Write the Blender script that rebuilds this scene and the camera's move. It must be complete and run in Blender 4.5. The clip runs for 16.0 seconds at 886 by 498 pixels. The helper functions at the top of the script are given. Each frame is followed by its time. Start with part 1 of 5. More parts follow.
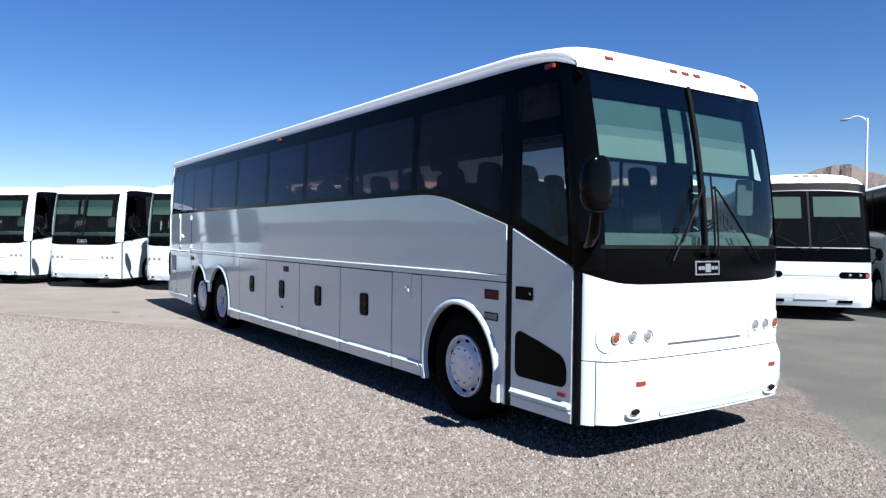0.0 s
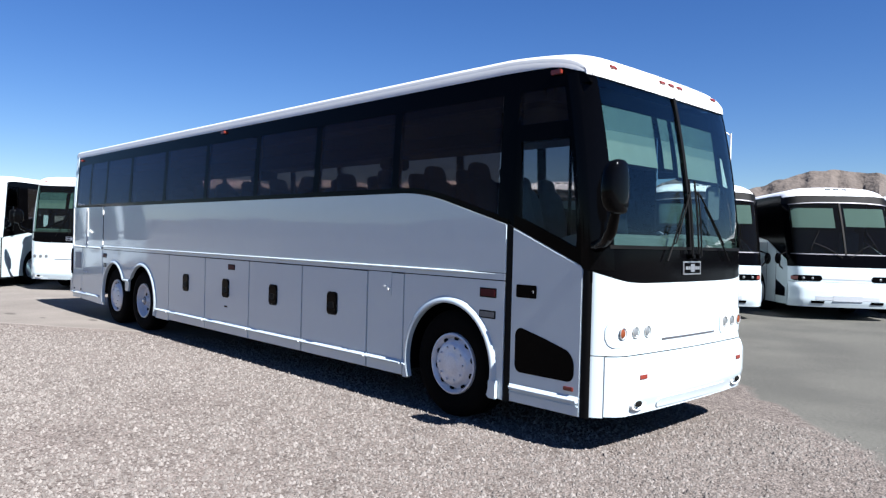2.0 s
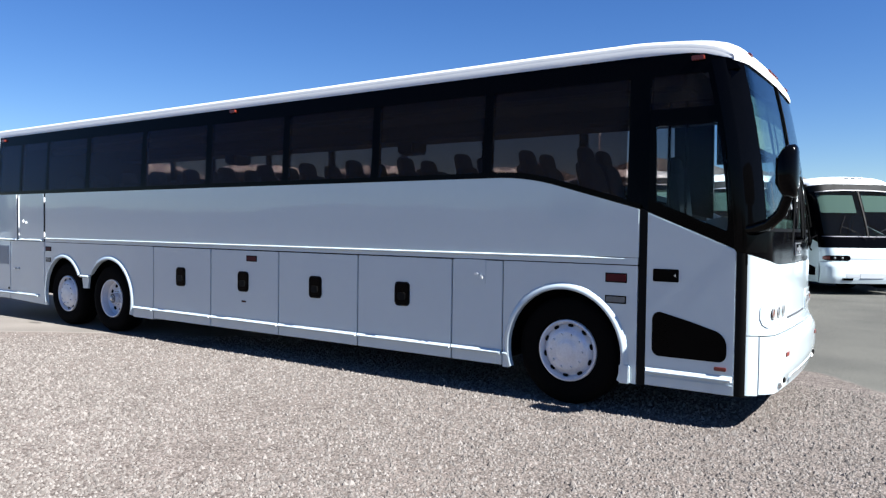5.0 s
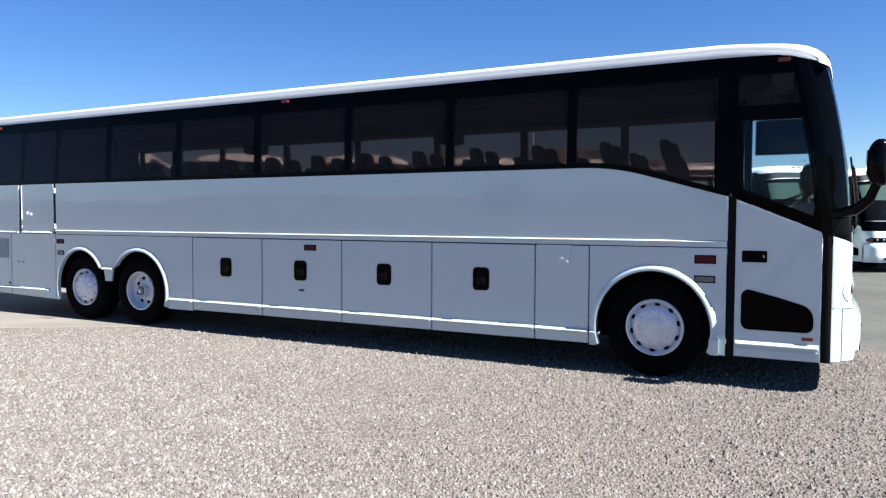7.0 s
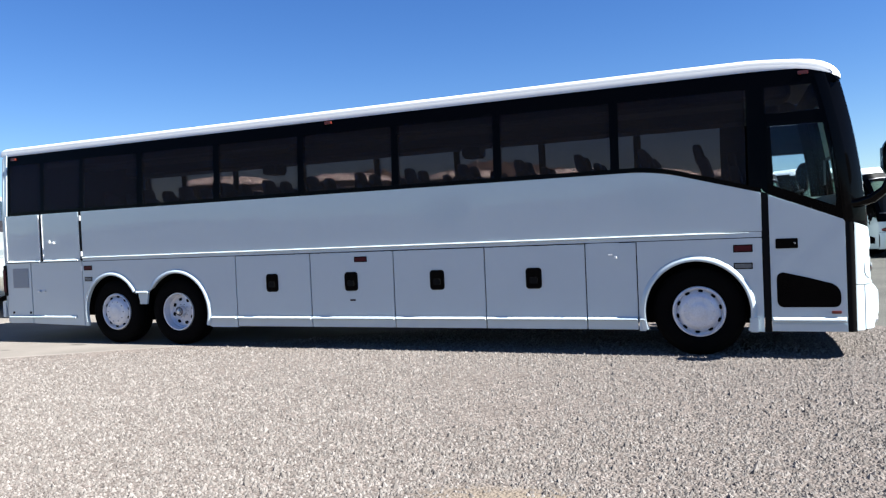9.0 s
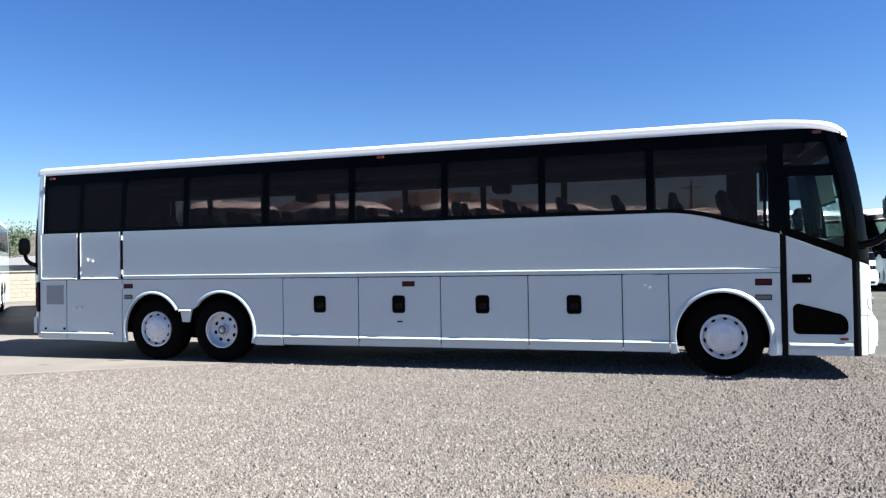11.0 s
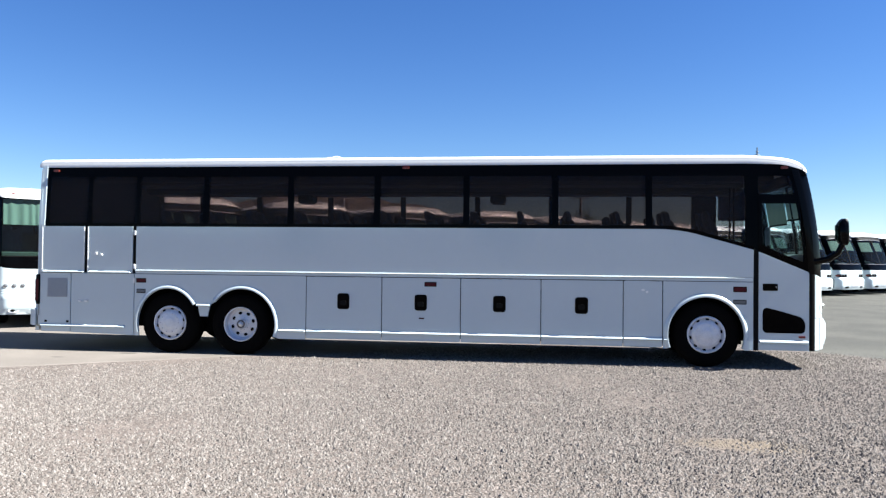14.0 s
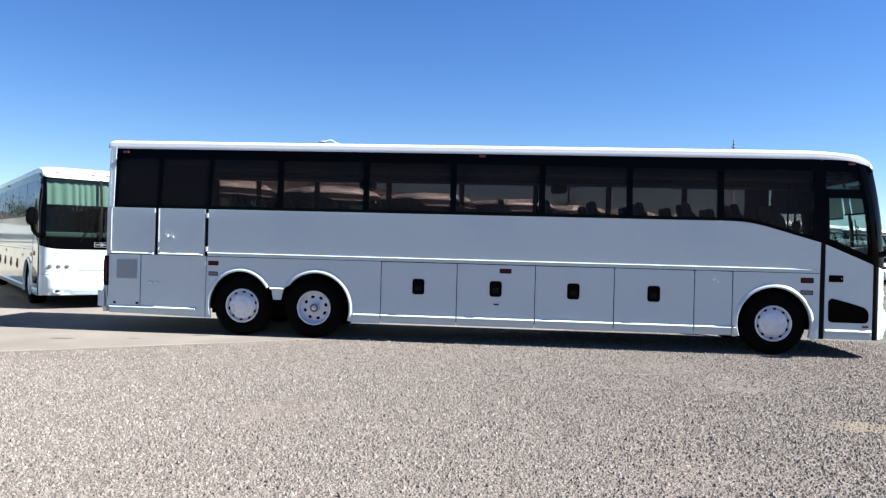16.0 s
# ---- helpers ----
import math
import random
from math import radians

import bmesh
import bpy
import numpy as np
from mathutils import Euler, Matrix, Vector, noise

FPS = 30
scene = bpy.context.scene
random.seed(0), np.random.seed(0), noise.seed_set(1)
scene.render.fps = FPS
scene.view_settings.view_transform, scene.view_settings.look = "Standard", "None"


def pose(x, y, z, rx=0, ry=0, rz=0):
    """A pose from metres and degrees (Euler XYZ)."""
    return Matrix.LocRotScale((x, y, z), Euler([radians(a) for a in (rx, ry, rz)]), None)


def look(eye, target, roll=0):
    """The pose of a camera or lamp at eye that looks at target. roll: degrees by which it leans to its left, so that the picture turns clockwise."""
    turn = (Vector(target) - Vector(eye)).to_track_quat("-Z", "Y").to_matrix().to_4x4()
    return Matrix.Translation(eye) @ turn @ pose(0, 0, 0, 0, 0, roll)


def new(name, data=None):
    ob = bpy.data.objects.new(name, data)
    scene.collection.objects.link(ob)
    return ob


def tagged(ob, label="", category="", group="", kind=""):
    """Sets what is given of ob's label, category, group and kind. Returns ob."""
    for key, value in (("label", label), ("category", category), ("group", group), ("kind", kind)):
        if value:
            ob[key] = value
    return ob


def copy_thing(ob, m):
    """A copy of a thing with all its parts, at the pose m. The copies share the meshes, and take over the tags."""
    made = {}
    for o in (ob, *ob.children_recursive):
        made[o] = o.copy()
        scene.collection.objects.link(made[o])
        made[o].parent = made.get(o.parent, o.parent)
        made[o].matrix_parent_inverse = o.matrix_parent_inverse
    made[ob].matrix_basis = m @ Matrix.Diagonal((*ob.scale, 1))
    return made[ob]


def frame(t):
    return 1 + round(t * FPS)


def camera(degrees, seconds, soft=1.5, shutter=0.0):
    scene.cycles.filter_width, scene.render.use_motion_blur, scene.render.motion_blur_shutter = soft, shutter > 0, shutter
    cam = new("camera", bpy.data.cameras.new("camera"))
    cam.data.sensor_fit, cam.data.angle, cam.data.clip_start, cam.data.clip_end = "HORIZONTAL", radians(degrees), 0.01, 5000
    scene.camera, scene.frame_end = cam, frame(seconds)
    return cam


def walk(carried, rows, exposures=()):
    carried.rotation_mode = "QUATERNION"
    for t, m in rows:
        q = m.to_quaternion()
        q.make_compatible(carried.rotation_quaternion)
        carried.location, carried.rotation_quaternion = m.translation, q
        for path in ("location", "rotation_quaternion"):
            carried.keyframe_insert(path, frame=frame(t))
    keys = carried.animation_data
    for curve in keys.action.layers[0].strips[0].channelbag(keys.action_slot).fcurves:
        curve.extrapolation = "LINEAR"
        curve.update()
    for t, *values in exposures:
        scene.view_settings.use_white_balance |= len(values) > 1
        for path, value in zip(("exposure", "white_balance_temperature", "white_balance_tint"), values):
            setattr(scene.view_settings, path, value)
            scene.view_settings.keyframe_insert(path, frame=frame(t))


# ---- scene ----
cam = camera(63.5, 16.0, soft=1.3)
PATH = [
    (0, (17.367, -4.032, 1.795), (15.708, -2.915, 1.76), 0.7),
    (0.5, (17.295, -4.184, 1.787), (15.705, -2.974, 1.691), 1.1),
    (1, (17.11, -4.322, 1.781), (15.553, -3.07, 1.699), 1.9),
    (1.5, (16.882, -4.558, 1.761), (15.4, -3.216, 1.725), 1.2),
    (2, (16.703, -4.928, 1.749), (15.259, -3.544, 1.724), 1.5),
    (2.5, (16.39, -5.211, 1.757), (14.973, -3.8, 1.726), 1.3),
    (3, (16.031, -5.464, 1.733), (14.662, -4.007, 1.689), 0.9),
    (3.5, (15.729, -5.7, 1.705), (14.408, -4.199, 1.658), 0.6),
    (3.7, (15.572, -5.82, 1.675), (14.266, -4.305, 1.631), 0.1),
    (5.8, (13.943, -6.866, 1.709), (12.935, -5.141, 1.622), 0.9),
    (6, (13.772, -7.019, 1.699), (12.781, -5.284, 1.6), 0.5),
    (6.5, (13.417, -7.28, 1.691), (12.471, -5.519, 1.608), 0.4),
    (7, (13.152, -7.681, 1.676), (12.235, -5.906, 1.591), 0.2),
    (7.5, (12.834, -7.956, 1.664), (11.947, -6.165, 1.602), 0.6),
    (8, (12.533, -8.287, 1.646), (11.722, -6.461, 1.562), -0.3),
    (8.5, (12.311, -8.664, 1.621), (11.516, -6.831, 1.519), 0.3),
    (9, (12.038, -8.981, 1.593), (11.296, -7.124, 1.55), -2.5),
    (9.5, (11.785, -9.396, 1.593), (11.093, -7.52, 1.568), 1.0),
    (9.7, (11.675, -9.573, 1.579), (10.985, -7.696, 1.559), 1.3),
    (11.8, (10.343, -10.808, 1.662), (9.832, -8.874, 1.704), -1.4),
    (12, (10.183, -10.959, 1.641), (9.694, -9.02, 1.666), -0.4),
    (12.5, (9.846, -11.176, 1.641), (9.391, -9.228, 1.639), -0.1),
    (13, (9.492, -11.504, 1.659), (9.063, -9.551, 1.623), -1.8),
    (13.5, (9.252, -11.761, 1.676), (8.909, -9.791, 1.637), 1.3),
    (14, (8.878, -11.962, 1.69), (8.631, -9.978, 1.721), 0.6),
    (14.5, (8.442, -12.264, 1.699), (8.185, -10.281, 1.71), -0.9),
    (15, (8.063, -12.325, 1.688), (7.815, -10.34, 1.667), -0.8),
    (15.5, (7.6, -12.38, 1.683), (7.378, -10.392, 1.675), -0.7),
    (16, (7.123, -12.372, 1.677), (6.957, -10.379, 1.67), 1.5),
]
EXPOSURES = [(0.0, 1.78, 5950, 10.5), (3.5, 1.79, 5970, 10.5), (6.0, 2.05, 6040, 7), (9.5, 2.14, 6100, 7), (16.0, 2.22, 6190, 7)]
walk(cam, [(t, look(eye, target, roll)) for t, eye, target, roll in PATH], EXPOSURES)


# ---- daylight ----
SUN_TO = Vector((0.93, -0.006, 1.0)).normalized()
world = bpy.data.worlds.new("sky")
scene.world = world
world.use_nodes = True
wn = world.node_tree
wn.nodes.clear()
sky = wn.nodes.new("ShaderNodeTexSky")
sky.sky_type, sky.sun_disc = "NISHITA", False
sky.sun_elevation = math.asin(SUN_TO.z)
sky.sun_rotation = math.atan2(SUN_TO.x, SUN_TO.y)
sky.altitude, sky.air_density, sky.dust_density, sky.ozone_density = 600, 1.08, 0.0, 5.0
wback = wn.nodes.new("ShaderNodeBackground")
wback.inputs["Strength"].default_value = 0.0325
wout = wn.nodes.new("ShaderNodeOutputWorld")
deep = wn.nodes.new("ShaderNodeHueSaturation")
deep.inputs["Hue"].default_value = 0.513
deep.inputs["Saturation"].default_value = 1.21
wn.links.new(sky.outputs[0], deep.inputs["Color"])
wn.links.new(deep.outputs[0], wback.inputs[0])
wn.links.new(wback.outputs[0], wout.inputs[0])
sun = new("sun", bpy.data.lights.new("sun", "SUN"))
sun.data.energy, sun.data.angle, sun.data.color = 5.0, radians(0.53), (1.0, 0.95, 0.88)
sun.rotation_euler = SUN_TO.to_track_quat("Z", "Y").to_euler()
sun.location = (20, 0, 40)


# ---- materials ----
def mat(name, color, rough=0.5, metal=0.0, vary=0.06, scale=3.0, fine=60.0, bump=0.0, bump_scale=200.0, coat=0.0, spec=0.5, worn=0.08):
    """A procedural surface: colour varied at two scales, roughness broken up, fine relief."""
    m = bpy.data.materials.new(name)
    m.use_nodes = True
    nt = m.node_tree
    n, l = nt.nodes, nt.links
    b = n["Principled BSDF"]
    b.inputs["Roughness"].default_value, b.inputs["Metallic"].default_value = rough, metal
    b.inputs["Coat Weight"].default_value, b.inputs["Coat Roughness"].default_value = coat, 0.04
    b.inputs["Specular IOR Level"].default_value = spec
    tc = n.new("ShaderNodeTexCoord")
    big, small = n.new("ShaderNodeTexNoise"), n.new("ShaderNodeTexNoise")
    for t, s, d in ((big, scale, 4), (small, fine, 2)):
        t.inputs["Scale"].default_value, t.inputs["Detail"].default_value = s, d
        l.new(tc.outputs["Object"], t.inputs["Vector"])
    add = n.new("ShaderNodeMath")
    add.operation = "ADD"
    l.new(big.outputs["Fac"], add.inputs[0])
    l.new(small.outputs["Fac"], add.inputs[1])
    ramp = n.new("ShaderNodeMapRange")
    ramp.inputs["From Min"].default_value, ramp.inputs["From Max"].default_value = 0.6, 1.4
    ramp.inputs["To Min"].default_value, ramp.inputs["To Max"].default_value = 1 - vary, 1 + vary
    l.new(add.outputs[0], ramp.inputs["Value"])
    mul = n.new("ShaderNodeVectorMath")
    mul.operation = "MULTIPLY"
    mul.inputs[0].default_value = color
    l.new(ramp.outputs[0], mul.inputs[1])
    l.new(mul.outputs[0], b.inputs["Base Color"])
    rr = n.new("ShaderNodeMapRange")
    rr.inputs["To Min"].default_value, rr.inputs["To Max"].default_value = max(0.02, rough - worn), min(1, rough + worn)
    l.new(big.outputs["Fac"], rr.inputs["Value"])
    l.new(rr.outputs[0], b.inputs["Roughness"])
    if bump:
        t = n.new("ShaderNodeTexNoise")
        t.inputs["Scale"].default_value, t.inputs["Detail"].default_value = bump_scale, 3
        l.new(tc.outputs["Object"], t.inputs["Vector"])
        bp = n.new("ShaderNodeBump")
        bp.inputs["Strength"].default_value, bp.inputs["Distance"].default_value = bump, 0.01
        l.new(t.outputs["Fac"], bp.inputs["Height"])
        l.new(bp.outputs[0], b.inputs["Normal"])
    return m


def glass(name, tint, gloss=1.0, rough=0.0, facing=0.04, haze=0.0):
    """A thin tinted pane: light passes through dimmed, the surface mirrors by Fresnel, a painted pale haze lifts its
    darks.
    """
    m = bpy.data.materials.new(name)
    m.use_nodes = True
    nt = m.node_tree
    n, l = nt.nodes, nt.links
    n.clear()
    tr, gl = n.new("ShaderNodeBsdfTransparent"), n.new("ShaderNodeBsdfGlossy")
    tr.inputs["Color"].default_value = (*tint, 1)
    gl.inputs["Roughness"].default_value = rough
    gl.inputs["Color"].default_value = (*gloss, 1) if isinstance(gloss, tuple) else (gloss, gloss, gloss, 1)
    lw, mx, out = n.new("ShaderNodeLayerWeight"), n.new("ShaderNodeMixShader"), n.new("ShaderNodeOutputMaterial")
    lw.inputs["Blend"].default_value = 0.5
    pw, mr = n.new("ShaderNodeMath"), n.new("ShaderNodeMapRange")
    pw.operation, pw.inputs[1].default_value = "POWER", 5.0
    mr.inputs["To Min"].default_value, mr.inputs["To Max"].default_value = facing, 1.0
    l.new(lw.outputs["Facing"], pw.inputs[0])
    l.new(pw.outputs[0], mr.inputs["Value"])
    l.new(mr.outputs[0], mx.inputs[0])
    l.new(tr.outputs[0], mx.inputs[1])
    l.new(gl.outputs[0], mx.inputs[2])
    if haze:
        df, veil = n.new("ShaderNodeBsdfDiffuse"), n.new("ShaderNodeMixShader")
        df.inputs["Color"].default_value = (0.34, 0.31, 0.30, 1)
        veil.inputs[0].default_value = haze
        l.new(mx.outputs[0], veil.inputs[1])
        l.new(df.outputs[0], veil.inputs[2])
        mx = veil
    l.new(mx.outputs[0], out.inputs[0])
    return m


def cloth(name, color, thin):
    """A woven blind that lets part of the light through."""
    m = mat(name, color, 0.8, vary=0.06, scale=3)
    n, l = m.node_tree.nodes, m.node_tree.links
    tl, mx = n.new("ShaderNodeBsdfTranslucent"), n.new("ShaderNodeMixShader")
    tl.inputs["Color"].default_value = (*color, 1)
    mx.inputs[0].default_value = thin
    l.new(n["Principled BSDF"].outputs[0], mx.inputs[1])
    l.new(tl.outputs[0], mx.inputs[2])
    l.new(mx.outputs[0], n["Material Output"].inputs[0])
    return m


# body white is darkened and blued towards its shaded look; roof white stays lighter
WHITE = mat("white coach paint toned for shade", (0.455, 0.525, 0.55), 0.32, vary=0.012, scale=1.2, fine=9, bump=0.10, bump_scale=0.8, coat=1.0, worn=0.02)
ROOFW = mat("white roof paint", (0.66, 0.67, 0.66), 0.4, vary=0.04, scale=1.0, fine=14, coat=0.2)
BLACK = mat("black gloss trim", (0.0011, 0.0011, 0.0014), 0.12, vary=0.2, scale=2, spec=0.04)
GLOSS = mat("glossy black plastic", (0.0012, 0.0012, 0.0014), 0.09, vary=0.2, scale=2, spec=0.08)
SMOKED = mat("smoked dark glass", (0.0012, 0.0012, 0.0014), 0.16, vary=0.2, scale=2, spec=0.008)
RUBBER = mat("black rubber seal", (0.003, 0.003, 0.003), 0.6, vary=0.2, scale=6, spec=0.1)
TYRE = mat("dusty tyre rubber", (0.0026, 0.0024, 0.0022), 0.9, vary=0.35, scale=4, fine=40, bump=0.2, bump_scale=120, spec=0.06)
RIM = mat("painted silver wheel", (0.62, 0.63, 0.66), 0.38, metal=0.25, vary=0.12, scale=9, fine=50)
STEEL = mat("brushed steel", (0.60, 0.60, 0.61), 0.3, metal=0.9, vary=0.1)
DARKMETAL = mat("dark wheel nut", (0.10, 0.10, 0.11), 0.5, metal=0.5)
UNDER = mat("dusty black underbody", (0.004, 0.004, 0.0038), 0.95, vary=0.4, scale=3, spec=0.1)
# the blue mirror tint stands in for a deeper sky than it reflects
PANEGLASS = glass("dark tinted side glass", (0.50, 0.46, 0.45), (0.43, 0.48, 0.64), facing=0.006, haze=0.02)
DOORGLASS = glass("lightly tinted door glass", (0.86, 0.90, 0.92), 0.3, facing=0.03)
WINDGLASS = glass("green tinted windscreen glass", (0.70, 0.78, 0.77), 0.8)
WINDGLASS_B = glass("dark tinted windscreen glass", (0.62, 0.70, 0.67), (0.30, 0.28, 0.26), facing=0.03, haze=0.005)
TINTBAND = glass("blue green shade band", (0.80, 0.85, 0.88), 0.1, facing=0.01)
SUNFILM = glass("dark blue sun film", (0.06, 0.08, 0.11), 0.2)
SEAT = mat("dark blue seat cloth", (0.062, 0.072, 0.098), 0.9, vary=0.3, scale=12, fine=140)
INTERIOR = mat("grey interior trim", (0.034, 0.034, 0.037), 0.8, vary=0.1)
FLOORM = mat("dark vinyl coach floor", (0.05, 0.05, 0.055), 0.6, vary=0.2)
DASH = mat("grey green dashboard", (0.105, 0.13, 0.12), 0.55, vary=0.15)
SHADE = cloth("pale green roller blind", (0.30, 0.355, 0.33), 0.35)
SHADE_B = cloth("pale grey roller blind", (0.36, 0.37, 0.37), 0.35)
CURTAIN = cloth("pale curtain cloth", (0.50, 0.57, 0.54), 0.3)
BLACKCLOTH = mat("black seat cloth", (0.016, 0.018, 0.022), 0.95, vary=0.25, scale=12, fine=140, spec=0.1)
REDLENS = mat("dark red lens", (0.060, 0.005, 0.008), 0.45, vary=0.2, spec=0.15)
REDMARK = mat("orange red marker lens", (0.15, 0.022, 0.014), 0.3, vary=0.15)
AMBER = mat("amber lens", (0.13, 0.032, 0.010), 0.22, vary=0.2)
GREYLENS = mat("grey reflector lens", (0.115, 0.125, 0.13), 0.25, vary=0.2)
LAMPGLASS = mat("clear lamp lens", (0.42, 0.42, 0.40), 0.12, metal=0.6, vary=0.2)
GRILLE = mat("grey louvre paint", (0.30, 0.32, 0.34), 0.5)


# ---- mesh helpers ----
def part(name, bm, material, parent=None, label="", smooth=False):
    """Links a bmesh as one mesh object under a thing or a part."""
    me = bpy.data.meshes.new(name)
    bmesh.ops.recalc_face_normals(bm, faces=bm.faces)
    bm.to_mesh(me)
    bm.free()
    me.materials.append(material)
    if smooth:
        for p in me.polygons:
            p.use_smooth = True
        me.set_sharp_from_angle(angle=radians(38))
    ob = new(name, me)
    if parent:
        ob.parent = parent
    if label:
        ob["label"] = label
    return ob


def box(bm, x0, x1, y0, y1, z0, z1, bevel=0.0, seg=2):
    r = bmesh.ops.create_cube(bm, size=1.0)["verts"]
    for v in r:
        v.co = Vector(((x0 + x1) / 2 + v.co.x * (x1 - x0), (y0 + y1) / 2 + v.co.y * (y1 - y0), (z0 + z1) / 2 + v.co.z * (z1 - z0)))
    if bevel:
        edges = list({e for v in r for e in v.link_edges})
        bmesh.ops.bevel(bm, geom=edges, offset=bevel, segments=seg, affect="EDGES")
    return bm


def prism(bm, pts, y0, y1, bevel=0.0, lean=None):
    """A panel in the x-z plane from outline points, from depth y0 (outer) to y1. lean: y shift by height."""
    lean = lean or (lambda z: 0.0)
    a = [bm.verts.new((x, y0 + lean(z), z)) for x, z in pts]
    b = [bm.verts.new((x, y1 + lean(z), z)) for x, z in pts]
    f = bm.faces.new(a)
    bm.faces.new(b[::-1])
    k = len(pts)
    for i in range(k):
        bm.faces.new((a[i], b[i], b[(i + 1) % k], a[(i + 1) % k]))
    if bevel:
        bmesh.ops.bevel(bm, geom=list(f.edges), offset=bevel, segments=2, affect="EDGES")
    return bm


def lathe(bm, prof, seg=40, mid=(0, 0, 0), closed=False):
    """Turns (radius, y) points round the y axis."""
    rings = []
    for r, y in prof:
        rings.append([bm.verts.new((mid[0] + r * math.cos(2 * math.pi * i / seg), mid[1] + y, mid[2] + r * math.sin(2 * math.pi * i / seg))) for i in range(seg)])
    for p, q in zip(rings, rings[1:] + (rings[:1] if closed else [])):
        for i in range(seg):
            j = (i + 1) % seg
            bm.faces.new((p[i], p[j], q[j], q[i]))
    return bm


def sheet(bm, fn, us, vs, off):
    """A curved panel of thickness off over a grid of (u, v)."""
    o = [[bm.verts.new(fn(u, v)) for v in vs] for u in us]
    i = [[bm.verts.new(Vector(fn(u, v)) + Vector(off)) for v in vs] for u in us]
    a, b = len(us), len(vs)
    for p in range(a - 1):
        for q in range(b - 1):
            bm.faces.new((o[p][q], o[p + 1][q], o[p + 1][q + 1], o[p][q + 1]))
            bm.faces.new((i[p][q], i[p][q + 1], i[p + 1][q + 1], i[p + 1][q]))
    for p in range(a - 1):
        bm.faces.new((o[p][0], i[p][0], i[p + 1][0], o[p + 1][0]))
        bm.faces.new((o[p][-1], o[p + 1][-1], i[p + 1][-1], i[p][-1]))
    for q in range(b - 1):
        bm.faces.new((o[0][q], o[0][q + 1], i[0][q + 1], i[0][q]))
        bm.faces.new((o[-1][q], i[-1][q], i[-1][q + 1], o[-1][q + 1]))
    return bm


def tube(bm, pts, r, seg=8):
    """A round bar along points."""
    pts = [Vector(p) for p in pts]
    rings = []
    for k, p in enumerate(pts):
        d = (pts[min(k + 1, len(pts) - 1)] - pts[max(k - 1, 0)]).normalized()
        q = d.to_track_quat("Z", "Y")
        rr = r[k] if isinstance(r, (list, tuple)) else r
        rings.append([bm.verts.new(p + q @ Vector((rr * math.cos(2 * math.pi * i / seg), rr * math.sin(2 * math.pi * i / seg), 0))) for i in range(seg)])
    for a, b in zip(rings, rings[1:]):
        for i in range(seg):
            j = (i + 1) % seg
            bm.faces.new((a[i], a[j], b[j], b[i]))
    bm.faces.new(rings[0][::-1])
    bm.faces.new(rings[-1])
    return bm


def rail(bm, x0, x1, z0, z1, d, y=0.0):
    """A moulding along x with a sloping upper face, standing out by d."""
    prof = ((y + 0.004, z1), (y - 0.004, z1), (y - d * 0.55, z1 - (z1 - z0) * 0.3), (y - d, z0 + (z1 - z0) * 0.38), (y - d, z0 + 0.006), (y - d + 0.006, z0), (y + 0.004, z0))
    a = [bm.verts.new((x0 + 0.01 * (q < y - 0.01), q, z)) for q, z in prof]
    b = [bm.verts.new((x1 - 0.01 * (q < y - 0.01), q, z)) for q, z in prof]
    bm.faces.new(a)
    bm.faces.new(b[::-1])
    for i in range(len(prof)):
        j = (i + 1) % len(prof)
        bm.faces.new((a[i], a[j], b[j], b[i]))
    return bm


def rrect(x0, x1, z0, z1, r, n=5):
    """Outline of a rectangle with round corners."""
    return arc(x1 - r, z1 - r, r, 0, 90, n) + arc(x0 + r, z1 - r, r, 90, 180, n) + arc(x0 + r, z0 + r, r, 180, 270, n) + arc(x1 - r, z0 + r, r, 270, 360, n)


def steps(a, b, n):
    return [a + (b - a) * i / n for i in range(n + 1)]


def arc(cx, cz, r, a0, a1, n, rz=None):
    rz = rz or r
    return [(cx + r * math.cos(radians(a0 + (a1 - a0) * i / n)), cz + rz * math.sin(radians(a0 + (a1 - a0) * i / n))) for i in range(n + 1)]


def B():
    return bmesh.new()


def smoothstep(a, b, x):
    t = min(max((x - a) / (b - a), 0), 1)
    return t * t * (3 - 2 * t)


